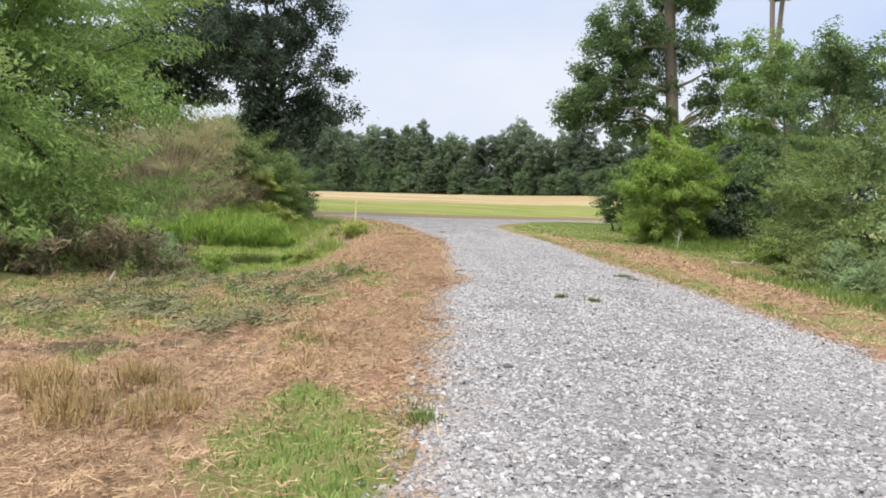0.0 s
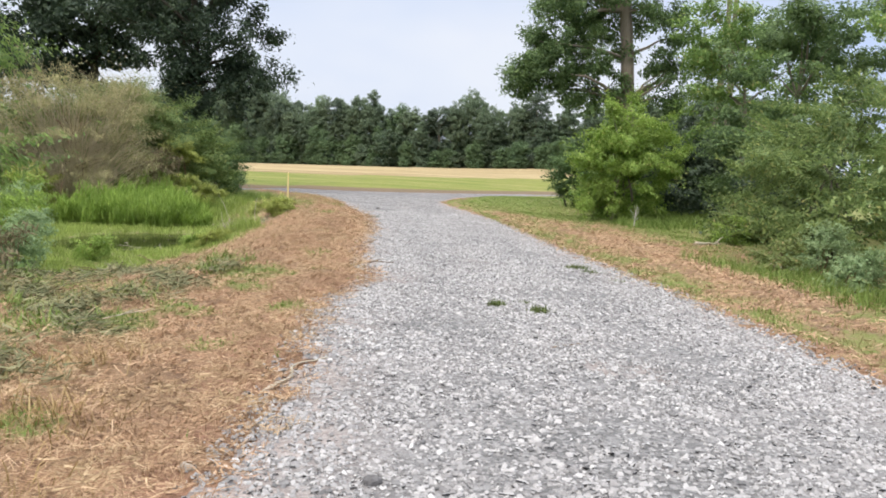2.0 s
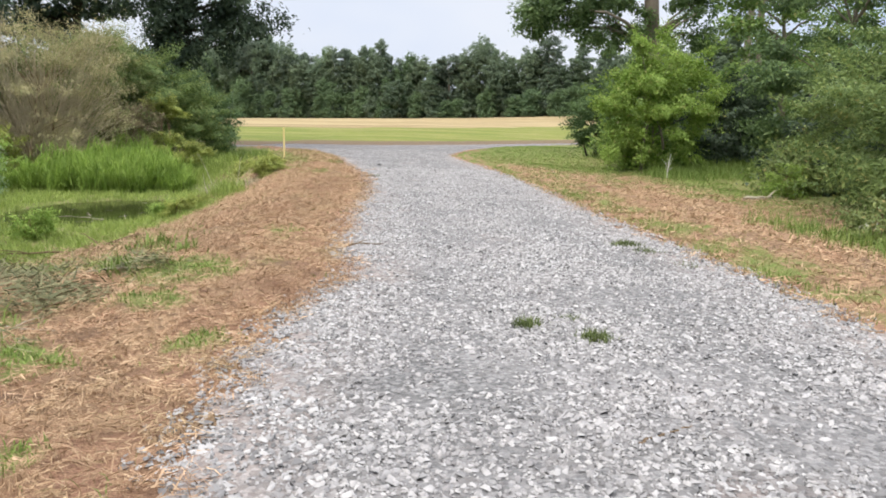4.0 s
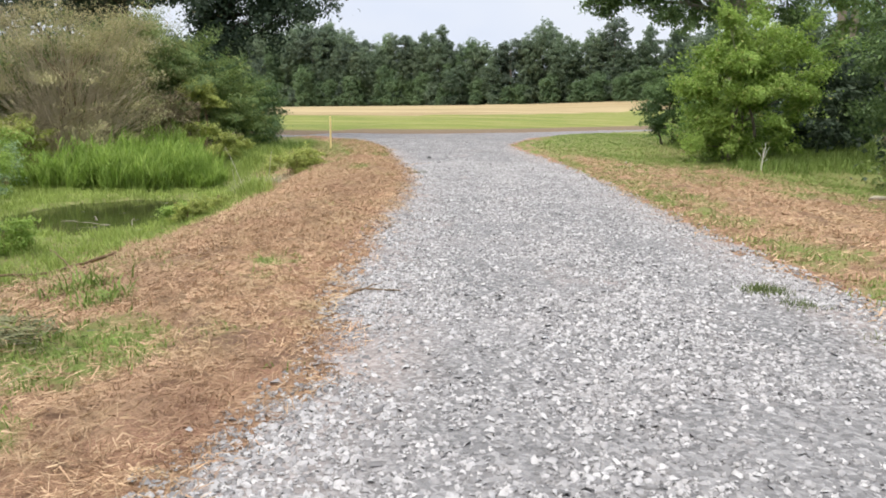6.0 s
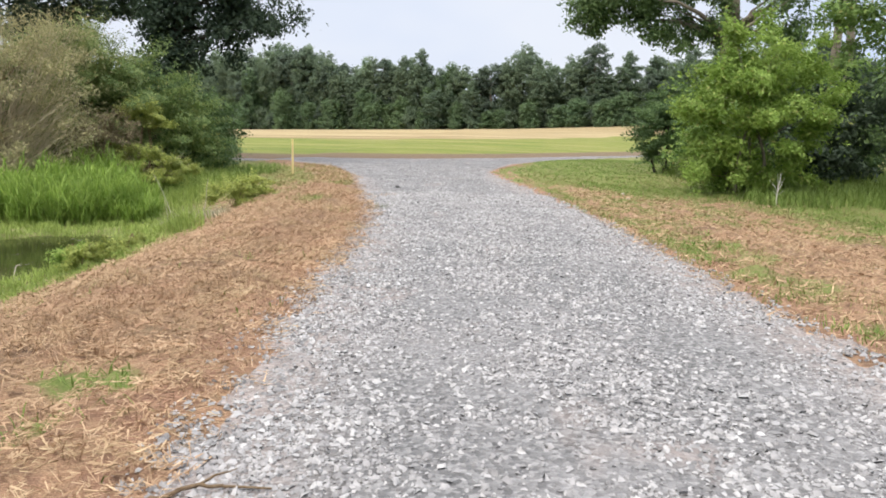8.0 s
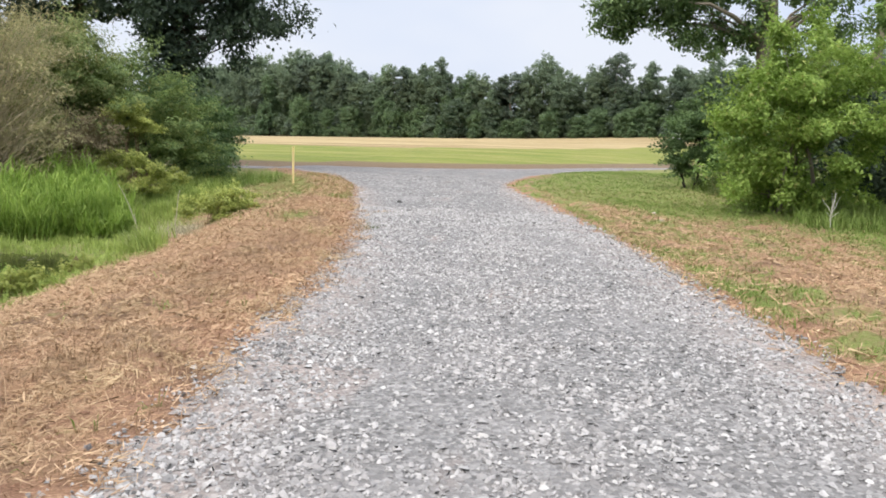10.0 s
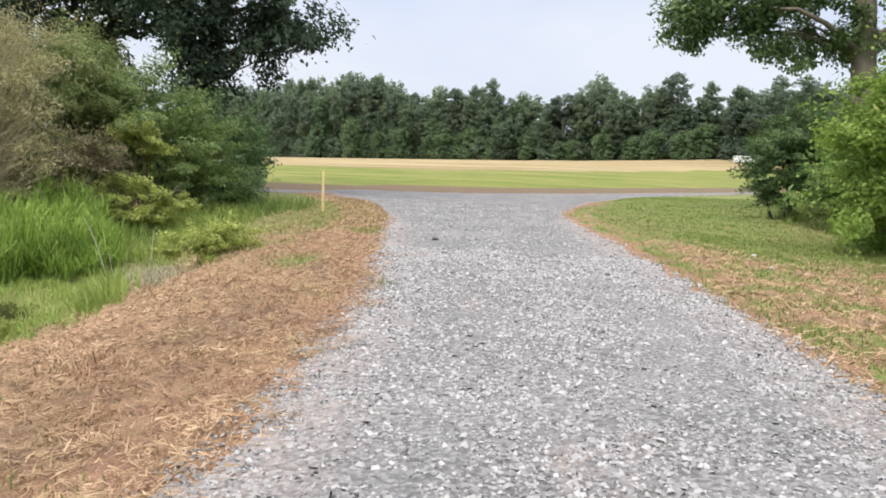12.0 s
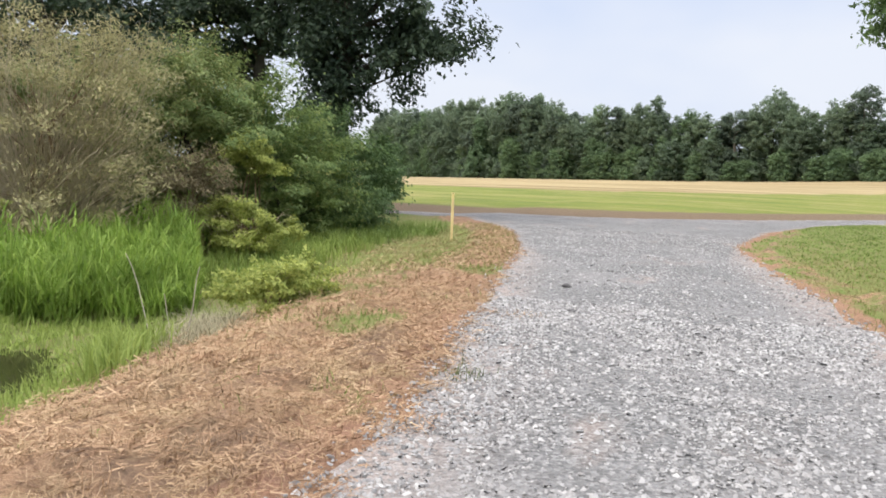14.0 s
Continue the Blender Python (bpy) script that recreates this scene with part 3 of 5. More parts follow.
def litter(n, box, keep_fn, length, width, rs, lift=0.035, grain=0.0):
    """Straws that lie about, slightly tilted, in loose layers."""
    x, y = scatter(n, box, keep_fn, rs)
    m = len(x)
    a = grain + 1.2 * wobble(x, y, 0.9, 61) + rs.normal(0, 1.25, m)
    tilt = rs.normal(0.1, 0.28, m)
    half = length * rs.uniform(0.35, 1.5, m) / 2
    w = width * rs.uniform(0.6, 1.5, m) / 2
    d = np.stack([np.cos(a) * np.cos(tilt), np.sin(a) * np.cos(tilt), np.sin(tilt)], -1)
    s_ = np.stack([-np.sin(a), np.cos(a), rs.normal(0, 0.4, m)], -1)
    c_ = np.stack([x, y, ground_z(x, y) + hump(x, y) + rs.uniform(0.004, lift, m) + np.abs(np.sin(tilt)) * half], -1)
    bow = np.array([0, 0, 1.0]) * (half * rs.uniform(0.0, 0.12, m))[:, None]
    H, Wd = d * half[:, None], s_ * w[:, None]
    v = np.stack([c_ - H - Wd, c_ - H + Wd + bow, c_ + H + Wd * 0.5, c_ + H - Wd * 0.5 + bow], 1)
    return v.reshape(-1, 3), np.arange(4 * m).reshape(-1, 4)


def joined(*vfs):
    vs, fs, o = [], [], 0
    for v, f in vfs:
        vs.append(v), fs.append(f + o)
        o += len(v)
    return np.concatenate(vs), np.concatenate(fs)


stuff("straw", joined(litter(260000, (-7, -0.1, 1.8, 14), straw_keep, 0.068, 0.0036, rs),
                      litter(210000, (-7, -0.8, 14, 32), straw_keep, 0.075, 0.0046, rs),
                      litter(50000, (-7, -0.1, 2.0, 15), lambda x, y: straw_keep(x, y) * (0.25 + 14 * hump(x, y)), 0.085, 0.006, rs, 0.05),
                      litter(50000, (-7, -0.8, 15, 33), lambda x, y: straw_keep(x, y) * (0.25 + 14 * hump(x, y)), 0.09, 0.0068, rs, 0.05),
                      litter(14000, (-9, -3, 32, 46), straw_keep, 0.16, 0.009, rs),
                      litter(60000, (2.0, 9, 8, 34), straw_keep, 0.10, 0.007, rs),
                      litter(24000, (2.0, 9, 8, 34), straw_keep, 0.12, 0.011, rs, 0.05)),
      M_STRAW, "dry orange-brown cut straw lying along the lane", "straw")
stuff("cut_hay", litter(42000, (-5.6, -1.5, 6.8, 13.5), lambda x, y: smooth01(1.1, 1.9, left_x(y) - x) * np.clip(0.1 + 0.9 * wobble(x, y, 1.5, 93) + 0.5 * wobble(x, y, 0.4, 94), 0, 1), 0.15, 0.009, rs, 0.09),
      M_HAY, "grey-green wilted cut hay on the mown bank", "hay")
stuff("stubble", joined(lay(130000, (-7, -0.3, 2.2, 14), lambda x, y: straw_keep(x, y) * np.clip(0.25 + 0.8 * wobble(x, y, 0.9, 71) + 0.9 * wobble(x, y, 0.28, 72), 0.05, 1), 0.075, 0.004, 0.75, 0.4, rs),
                        lay(130000, (-7, -1, 14, 40), lambda x, y: straw_keep(x, y) * np.clip(0.25 + 0.8 * wobble(x, y, 0.9, 71) + 0.9 * wobble(x, y, 0.28, 72), 0.05, 1), 0.08, 0.005, 0.75, 0.4, rs),
                        lay(30000, (2.5, 8, 10, 34), lambda x, y: straw_keep(x, y) * np.clip(0.2 + 0.9 * wobble(x, y, 0.9, 73) + 0.9 * wobble(x, y, 0.28, 74), 0.02, 1), 0.08, 0.006, 0.75, 0.4, rs)),
      M_PALESTRAW, "upright tan stubble between the cut straw", "stubble")


def grass_keep(x, y):
    pond = pond_r(x, y)
    return off_road(x, y, 0.05) * np.clip(green_mask(x, y) * 1.5 - 0.45, 0, 1) * (pond > 1)


stuff("grass", joined(lay(110000, (-7, 0, 2.2, 16), grass_keep, 0.08, 0.009, 0.9, 0.35, rs),
                      lay(50000, (-6.5, -1.2, 16, 46), grass_keep, 0.12, 0.010, 0.8, 0.35, rs),
                      lay(60000, (2.5, 9, 22, 37), grass_keep, 0.08, 0.011, 0.85, 0.35, rs),
                      lay(40000, (-0.5, 10, 36, 64), grass_keep, 0.075, 0.018, 0.85, 0.35, rs),
                      lay(60000, (1.5, 6, 10, 34), lambda x, y: off_road(x, y, 0.05) * np.exp(-((x - right_x(y) - 0.3) / 0.28) ** 2) * np.clip(0.45 + 1.0 * wobble(x, y, 1.3, 78), 0, 1), 0.09, 0.008, 0.7, 0.35, rs)),
      M_GRASS, "short patchy green grass on the verges", "grass")
stuff("verge_grass", joined(lay(70000, (0.8, 7.5, 8, 42), lambda x, y: off_road(x, y, 0.0) * smooth01(0.0, 0.5, x - right_x(y)) * (1 - 0.85 * smooth01(0.9, 1.7, x - right_x(y)) * (1 - smooth01(27, 32, y))) * np.clip(0.55 + 0.5 * wobble(x, y, 1.4, 77), 0.15, 1), 0.055, 0.008, 0.95, 0.35, rs),
                            lay(30000, (1.5, 10, 7, 40), grass_keep, 0.075, 0.010, 0.85, 0.35, rs),
                            lay(40000, (1.0, 8, 8, 44), lambda x, y: off_road(x, y, 0.1) * np.exp(-((x - right_x(y) - 0.6) / 0.8) ** 2) * np.clip(0.5 + 0.8 * wobble(x, y, 1.1, 14), 0, 1), 0.10, 0.008, 0.8, 0.3, rs),
                            lay(22000, (-10, -4, 33, 47), lambda x, y: off_road(x, y) * 0.7, 0.11, 0.012, 0.8, 0.3, rs)),
      M_VERGE, "sparse yellow-green grass tufts along the lane edge", "grass")


def marsh_keep(x, y):
    off = left_x(y) - x
    pond = pond_r(x, y, 0.95) + 0.3 * wobble(x, y, 1.2, 53)
    return smooth01(3.6, 5.0, off + 0.8 * smooth01(20, 24, y) * (1 - smooth01(26, 28, y))) * (pond > 1) * np.clip(0.75 + 0.6 * wobble(x, y, 1.5, 51), 0.05, 1)


stuff("marsh_grass", joined(lay(75000, (-15, -4.5, 16, 33), marsh_keep, 0.20, 0.016, 0.7, 0.3, rs),
                            lay(16000, (-12, -6, 33, 42), lambda x, y: marsh_keep(x, y) * 0.8, 0.4, 0.022, 0.5, 0.3, rs)),
      M_MARSH, "fresh green marsh grass around the ditch", "grass")


def reed_keep(x, y):
    front = 29.6 + 0.45 * np.clip(x + 10.5, 0, 3) + 0.25 * wobble(x, y, 1.6, 52)
    return ((y > front) & (y < 35.5) & (x < -8.6 - 0.85 * np.clip(y - 31.6, 0, 6)) & (x > -14.2 + 0.5 * wobble(x, y, 1.1, 56))).astype(float)


def reed_leaves(n, rs):
    x, y = scatter(n, (-18, -8, 29, 35.5), reed_keep, rs)
    m = len(x)
    tall = (0.85 + 0.42 * wobble(x, y, 1.3, 54) + 0.25 * wobble(x, y, 0.5, 55)) * (0.45 + 0.55 * smooth01(-14.6, -12.6, x)) * (1 - 0.4 * smooth01(-10.0, -8.6, x))
    z = ground_z(x, y) + tall * rs.uniform(0.1, 1.0, m) ** 0.8
    return blades(x, y, z, 0.42 * rs.uniform(0.6, 1.3, m), 0.03 * rs.uniform(0.6, 1.3, m), np.clip(rs.normal(0.8, 0.3, m), 0.1, 1.5), rs)


stuff("reeds", joined(lay(5000, (-18, -8, 29, 35.5), reed_keep, 0.9, 0.022, 0.25, 0.15, rs), reed_leaves(44000, rs)), M_REED, "dense bed of tall bright green reeds", "reeds")


stuff("tall_grass", joined(lay(22000, (6.2, 15, 32.6, 47), lambda x, y: smooth01(7.6, 8.4, x + 0.9 * smooth01(30, 33, y) + 0.4 * wobble(x, y, 1.5, 57)) * (0.4 + 0.6 * (y > 30)), 0.42, 0.018, 0.6, 0.3, rs),
                          lay(9000, (4.6, 8, 9, 19), lambda x, y: smooth01(2.0, 3.0, x - right_x(y) + 0.3 * wobble(x, y, 1.2, 58)), 0.32, 0.013, 0.6, 0.3, rs),
                          lay(9000, (-16, -9.5, 34, 46), lambda x, y: np.ones_like(x), 0.4, 0.018, 0.6, 0.3, rs)),
      M_GRASS, "uncut green grass at the foot of the thickets", "grass")


# ---- trees and shrubs ----
def tube(points, radii, sides=7):
    """Verts and faces of a tapered tube along points."""
    pts = np.array(points, dtype=float)
    v, f = [], []
    for i, p in enumerate(pts):
        d = pts[min(i + 1, len(pts) - 1)] - pts[max(i - 1, 0)]
        d = d / (np.linalg.norm(d) + 1e-9)
        s = np.cross(d, (0.3, 0.9, 0.2))
        s = s / np.linalg.norm(s)
        u = np.cross(d, s)
        for j in range(sides):
            a = 6.28319 * j / sides
            v.append(p + radii[i] * (1 + 0.12 * math.sin(3.1 * j + i)) * (math.cos(a) * s + math.sin(a) * u))
    for i in range(len(pts) - 1):
        for j in range(sides):
            a, b = i * sides + j, i * sides + (j + 1) % sides
            f.append((a, b, b + sides, a + sides))
    n = len(v)
    v.append(pts[-1] + 0.5 * radii[-1] * d)
    v.append(pts[0])
    for j in range(sides):
        f.append((n - sides + j, n - sides + (j + 1) % sides, n, n))
        f.append(((j + 1) % sides, j, n + 1, n + 1))
    return np.array(v), np.array(f)


def limb_path(a, b, rs, bend=0.12, n=6):
    a, b = np.array(a, dtype=float), np.array(b, dtype=float)
    length = np.linalg.norm(b - a)
    off = np.cumsum(rs.normal(0, bend * length / n, (n, 3)), axis=0)
    t = np.linspace(0, 1, n)[:, None]
    off = off - off[:1]
    return a + (b - a) * t + off * np.sin(t * 3.14159) + np.array([0, 0, 1]) * (0.12 * length * np.sin(t * 3.14159) * 0.6)


def leaves(pos, out_dir, size, rs, aspect=2.0, flat=0.5, droop=0.0, single=False, up=0.75):
    """Folded diamond leaves of two triangles at pos, facing roughly out_dir."""
    n = len(pos)
    nrm = out_dir + rs.normal(0, flat, (n, 3)) + np.array([0, 0, up])
    nrm /= np.linalg.norm(nrm, axis=1)[:, None] + 1e-9
    t = rs.normal(0, 1, (n, 3)) + out_dir * 0.8 + np.array([0, 0, -droop])
    t -= nrm * (t * nrm).sum(1)[:, None]
    t /= np.linalg.norm(t, axis=1)[:, None] + 1e-9
    s = np.cross(nrm, t)
    L2, W2 = (size / 2)[:, None], (size / 2 / aspect)[:, None]
    fold = nrm * W2 * 0.45
    if single:
        v = np.stack([pos - t * L2, pos + s * W2 * 1.5 + t * L2 * 0.3, pos + t * L2 - s * W2 * 0.9], 1)
        return v.reshape(-1, 3), np.arange(3 * n).reshape(-1, 3)
    v = np.stack([pos - t * L2, pos + s * W2 + fold, pos + t * L2, pos - s * W2 + fold], 1)
    f = np.array([(0, 1, 2), (0, 2, 3)])
    return v.reshape(-1, 3), (f[None] + 4 * np.arange(n)[:, None, None]).reshape(-1, 3)


def crown_clumps(lobes, n, rs, floor=0.0):
    """Clump centres near the skins of the lobes, with their radii."""
    lobes = np.array(lobes, dtype=float)
    vol = lobes[:, 3] * lobes[:, 4] * lobes[:, 5]
    pick = rs.choice(len(lobes), n, p=(vol ** 0.55) / (vol ** 0.55).sum())
    d = rs.normal(0, 1, (n, 3))
    d /= np.linalg.norm(d, axis=1)[:, None]
    r = rs.uniform(0.25, 1.0, n) ** 0.45
    c = lobes[pick, :3] + d * lobes[pick, 3:6] * r[:, None]
    ok = c[:, 2] > floor
    return c[ok], d[ok]


def plant(name, at, lobes, label, category, leaf_mat, bark, n_clump=60, n_leaf=9000, leaf=0.11, clump=0.45, trunk_h=1.0, trunk_r=0.08,
          stems=1, aspect=2.2, flat=0.5, droop=0.2, seed=0, twigs=10, group="", spike=0.0, floor=0.15, spray=1.45, flatness=0.5, single=False, split=True, strands=0, strand_r=0.012, up=0.75):
    """A woody plant: trunk with limbs, and a crown of leaves in clumps. lobes: (x, y, z, rx, ry, rz) from its base."""
    rs = np.random.RandomState(seed + 100)
    root = thing(name, at, label, category, group)
    cc, cd = crown_clumps(lobes, n_clump, rs, floor)
    m = len(cc)
    rad = clump * rs.uniform(0.6, 1.35, m)
    # leaves on the outer shells of the clumps
    pick = rs.choice(m, n_leaf, p=rad ** 2 / (rad ** 2).sum())
    d = rs.normal(0, 1, (n_leaf, 3)) + cd[pick] * 0.55
    d /= np.linalg.norm(d, axis=1)[:, None]
    r = rad[pick] * rs.uniform(0.1, 1.12, n_leaf) ** 0.6
    # each clump is a flat spray that reaches outwards
    ax = cd + rs.normal(0, 0.35, (m, 3))
    ax[:, 2] = ax[:, 2] * 0.45 + rs.normal(0.08, 0.2, m)
    ax /= np.linalg.norm(ax, axis=1)[:, None]
    sd = np.cross(ax, (0.05, 0.03, 1.0))
    sd /= np.linalg.norm(sd, axis=1)[:, None]
    nn = np.cross(sd, ax)
    q = d * r[:, None]
    pos = cc[pick] + ax[pick] * (q[:, :1] * spray) + sd[pick] * q[:, 1:2] + nn[pick] * (q[:, 2:] * flatness)
    if spike:
        pos = pos + cd[pick] * (rs.exponential(spike, n_leaf) * (rs.uniform(0, 1, n_leaf) < 0.35))[:, None]
    pos[:, 2] -= droop * 0.3 * rad[pick] * rs.uniform(0, 1, n_leaf) ** 2
    above = pos[:, 2] > 0.02
    pos, face = pos[above], d[above] * 0.75 + cd[pick][above] * 0.35
    size = leaf * rs.uniform(0.6, 1.4, len(pos))
    part("crown", mesh_np("crown", *leaves(pos, face, size, rs, aspect, flat, droop, single, up), leaf_mat), root)
    if strands:
        fan = []
        for c, out in zip(cc[rs.choice(m, strands)], cd[rs.choice(m, strands)]):
            foot = np.array([c[0] * 0.35, c[1] * 0.35, max(0.05, c[2] * rs.uniform(0.1, 0.5))])
            tip = c + np.array([c[0] * 0.1, c[1] * 0.1, clump]) + rs.normal(0, clump * 0.5, 3)
            fan.append(tube(limb_path(foot, tip, rs, 0.25), strand_r * rs.uniform(0.6, 1.4) * np.linspace(1, 0.3, 6), 3))
        part("twig_spray", mesh_np("twig_spray", *joined(*fan), M_PALETWIG, True), root, "pale bare twigs fanning upwards", kind="stuff")
    # stems, each with its limbs
    lob = np.array(lobes, dtype=float)
    mid = (lob[:, :3] * lob[:, 3:4]).sum(0) / lob[:, 3].sum()
    for s in range(stems):
        a = 6.283 * s / stems + seed
        foot = np.array([math.cos(a), math.sin(a), 0]) * (0.0 if stems == 1 else trunk_r * 2.2)
        top = np.array([mid[0] * 0.5 + foot[0] * 4, mid[1] * 0.5 + foot[1] * 4, trunk_h])
        path = limb_path(foot - np.array([0, 0, 0.15]), top, rs, 0.05, 7)
        rr = trunk_r * np.linspace(1.0, 0.72, 7)
        rr[0] *= 1.35
        reach = top + (mid - top) * 0.9
        reach[2] = max(reach[2], trunk_h + 0.3)
        bole = joined(tube(path, rr, 9), tube(limb_path(top, reach, rs, 0.08), trunk_r * np.linspace(0.72, 0.3, 6), 7))
        limbs = []
        for c in cc[rs.choice(m, max(2, twigs // stems))]:
            axis = np.concatenate([path[2:], top + (reach - top) * np.linspace(0.1, 1, 6)[:, None]])
            want = c[2] - 0.45 * np.hypot(*(c[:2] - axis[-1][:2])) + rs.normal(0, 0.1)
            start = axis[np.argmin(np.abs(axis[:, 2] - want))]
            limbs.append(tube(limb_path(start, c, rs, 0.16), trunk_r * rs.uniform(0.14, 0.36) * np.linspace(1, 0.15, 6), 5))
        if split:
            stem = part("trunk" if stems == 1 else "stem", mesh_np("trunk", *bole, bark, True), root)
            for limb in limbs:
                part("limb", mesh_np("limb", *limb, bark, True), stem)
        else:
            part("trunk" if stems == 1 else "stem", mesh_np("trunk", *joined(bole, *limbs), bark, True), root)
    return root


def on(x, y, sink=0.03):
    return (x, y, z_at(x, y) - sink)


# tall feathery tree beside the start of the lane
plant("roadside_tree", on(-8.5, 13.0), [(0, 0, 2.6, 2.7, 2.6, 2.2), (0.6, 0.4, 4.6, 2.3, 2.3, 1.9), (-1.5, -1.5, 3.2, 2.6, 2.4, 2.6), (-0.8, 0.8, 6.0, 1.9, 1.9, 1.6), (1.0, -0.4, 1.3, 1.7, 1.7, 1.2), (-1.6, -1.4, 1.2, 2.2, 1.8, 1.2)],
      "tall feathery green roadside tree with low branches", "tree", M_CEDAR, M_BARKDARK, 170, 66000, 0.12, 0.56, 1.6, 0.13, 3, 3.2, 0.4, 0.4, 1, 26, spike=0.2, spray=2.3, flatness=0.28)
# brush thicket beyond the ditch
plant("feathery_shrub", on(-14.0, 38.2), [(0, 0, 2.4, 1.9, 1.8, 2.0), (-0.3, 0, 4.1, 1.4, 1.4, 1.1), (-1.4, -0.6, 3.0, 1.3, 1.2, 1.2)], "feathery olive green shrub in the thicket", "shrub", M_OLIVE, M_BARKDARK, 120, 34000, 0.12, 0.42, 0.8, 0.06, 4, 3.4, 0.5, 0.3, 23, 24, spike=0.2, spray=1.8)
plant("dry_shrub", on(-15.4, 34.4), [(0, 0, 2.6, 3.0, 2.4, 2.2), (0.4, 0.2, 4.2, 2.4, 2.0, 1.4), (1.8, -0.4, 1.8, 1.7, 1.7, 1.5), (-2.6, 0, 3.4, 2.2, 2.0, 1.9), (1.4, 0.5, 5.0, 1.2, 1.1, 0.8), (-1.2, 0, 5.4, 1.3, 1.1, 0.8), (2.6, -0.6, 2.8, 1.0, 1.0, 1.2)],
      "half-dead brown twiggy shrub above the reeds", "shrub", M_TWIG, M_BROWNWOOD, 210, 36000, 0.12, 0.44, 0.8, 0.07, 5, 5.0, 0.7, -0.9, 2, 60, spike=0.32, flatness=0.5, spray=1.9, strands=650, strand_r=0.013)
plant("shrub", on(-12.8, 39.2), [(0, 0, 2.0, 2.3, 2.2, 1.8), (-0.8, 0.5, 3.3, 1.7, 1.7, 1.3), (0.9, 0.8, 1.7, 1.7, 1.6, 1.5)],
      "dense mid-green leafy shrub in the thicket", "shrub", M_THICKET, M_BARKDARK, 130, 40000, 0.115, 0.44, 0.8, 0.07, 4, 2.6, 0.4, 0.3, 3, 24, spike=0.2, spray=2.3, flatness=0.3)
plant("shrub", on(-12.9, 43.4), [(0, 0, 1.7, 2.0, 2.2, 1.6), (-1.0, 0.2, 2.9, 1.6, 1.6, 1.2), (0.8, -0.6, 1.0, 1.1, 1.2, 0.9)],
      "dark green shrub at the end of the thicket", "shrub", M_DARK, M_BARKDARK, 160, 30000, 0.12, 0.42, 0.8, 0.07, 4, 2.0, 0.5, 0.2, 4, 20, spike=0.12)
plant("shrub", on(-17.5, 40.0), [(0, 0, 2.6, 3.2, 2.6, 2.4), (0.5, 0.5, 4.2, 2.2, 2.2, 1.4)],
      "large olive green shrub behind the dry brush", "shrub", M_OLIVE, M_BARKDARK, 160, 22000, 0.15, 0.5, 1.0, 0.08, 4, 2.2, 0.5, 0.2, 5, 24, spike=0.2)
plant("low_bush", on(-11.3, 36.4), [(0, 0, 0.75, 1.3, 0.9, 0.55), (0.9, -0.1, 0.5, 0.9, 0.8, 0.5), (-0.9, 0.2, 0.85, 0.7, 0.6, 0.4)],
      "low yellow-green bush beside the reeds", "bush", M_YELLOW, M_BROWNWOOD, 70, 10000, 0.085, 0.22, 0.4, 0.03, 5, 2.0, 0.5, 0.2, 6, 30, strands=60, strand_r=0.008)
plant("low_bush", on(-6.15, 30.0), [(0, 0, 0.35, 0.75, 0.75, 0.4), (0.4, 0.4, 0.45, 0.5, 0.5, 0.4)],
      "small yellow-green bush on the ditch bank", "bush", M_YELLOW, M_BROWNWOOD, 90, 6500, 0.06, 0.15, 0.2, 0.015, 5, 2.0, 0.6, 0.2, 7, 10)
plant("vine_bush", on(-12.0, 37.6), [(-0.2, 0, 2.5, 0.6, 0.5, 0.3), (0.4, 0.2, 2.1, 0.5, 0.4, 0.25)], "yellowing vine-covered bush in the thicket", "bush", M_YELLOW, M_BROWNWOOD, 60, 5000, 0.085, 0.2, 1.0, 0.03, 4, 2.0, 0.6, 0.2, 20, 12)
plant("vine_bush", on(-15.9, 32.6), [(0, 0, 1.2, 0.9, 0.7, 0.8), (-0.6, 0.2, 1.7, 0.7, 0.6, 0.5)], "yellow-green bush below the dry brush", "bush", M_YELLOW, M_BROWNWOOD, 60, 5000, 0.085, 0.22, 0.8, 0.03, 4, 2.0, 0.6, 0.2, 21, 12)
plant("dry_shrub", on(-12.3, 36.2), [(0, 0, 1.5, 0.9, 0.8, 1.1), (-0.8, 0.2, 1.3, 0.9, 0.8, 1.0)], "bare grey-brown dead shrub in the thicket", "shrub", M_BRUSH, M_BROWNWOOD, 60, 7000, 0.15, 0.3, 0.6, 0.04, 5, 7.0, 0.9, -0.3, 22, 40)
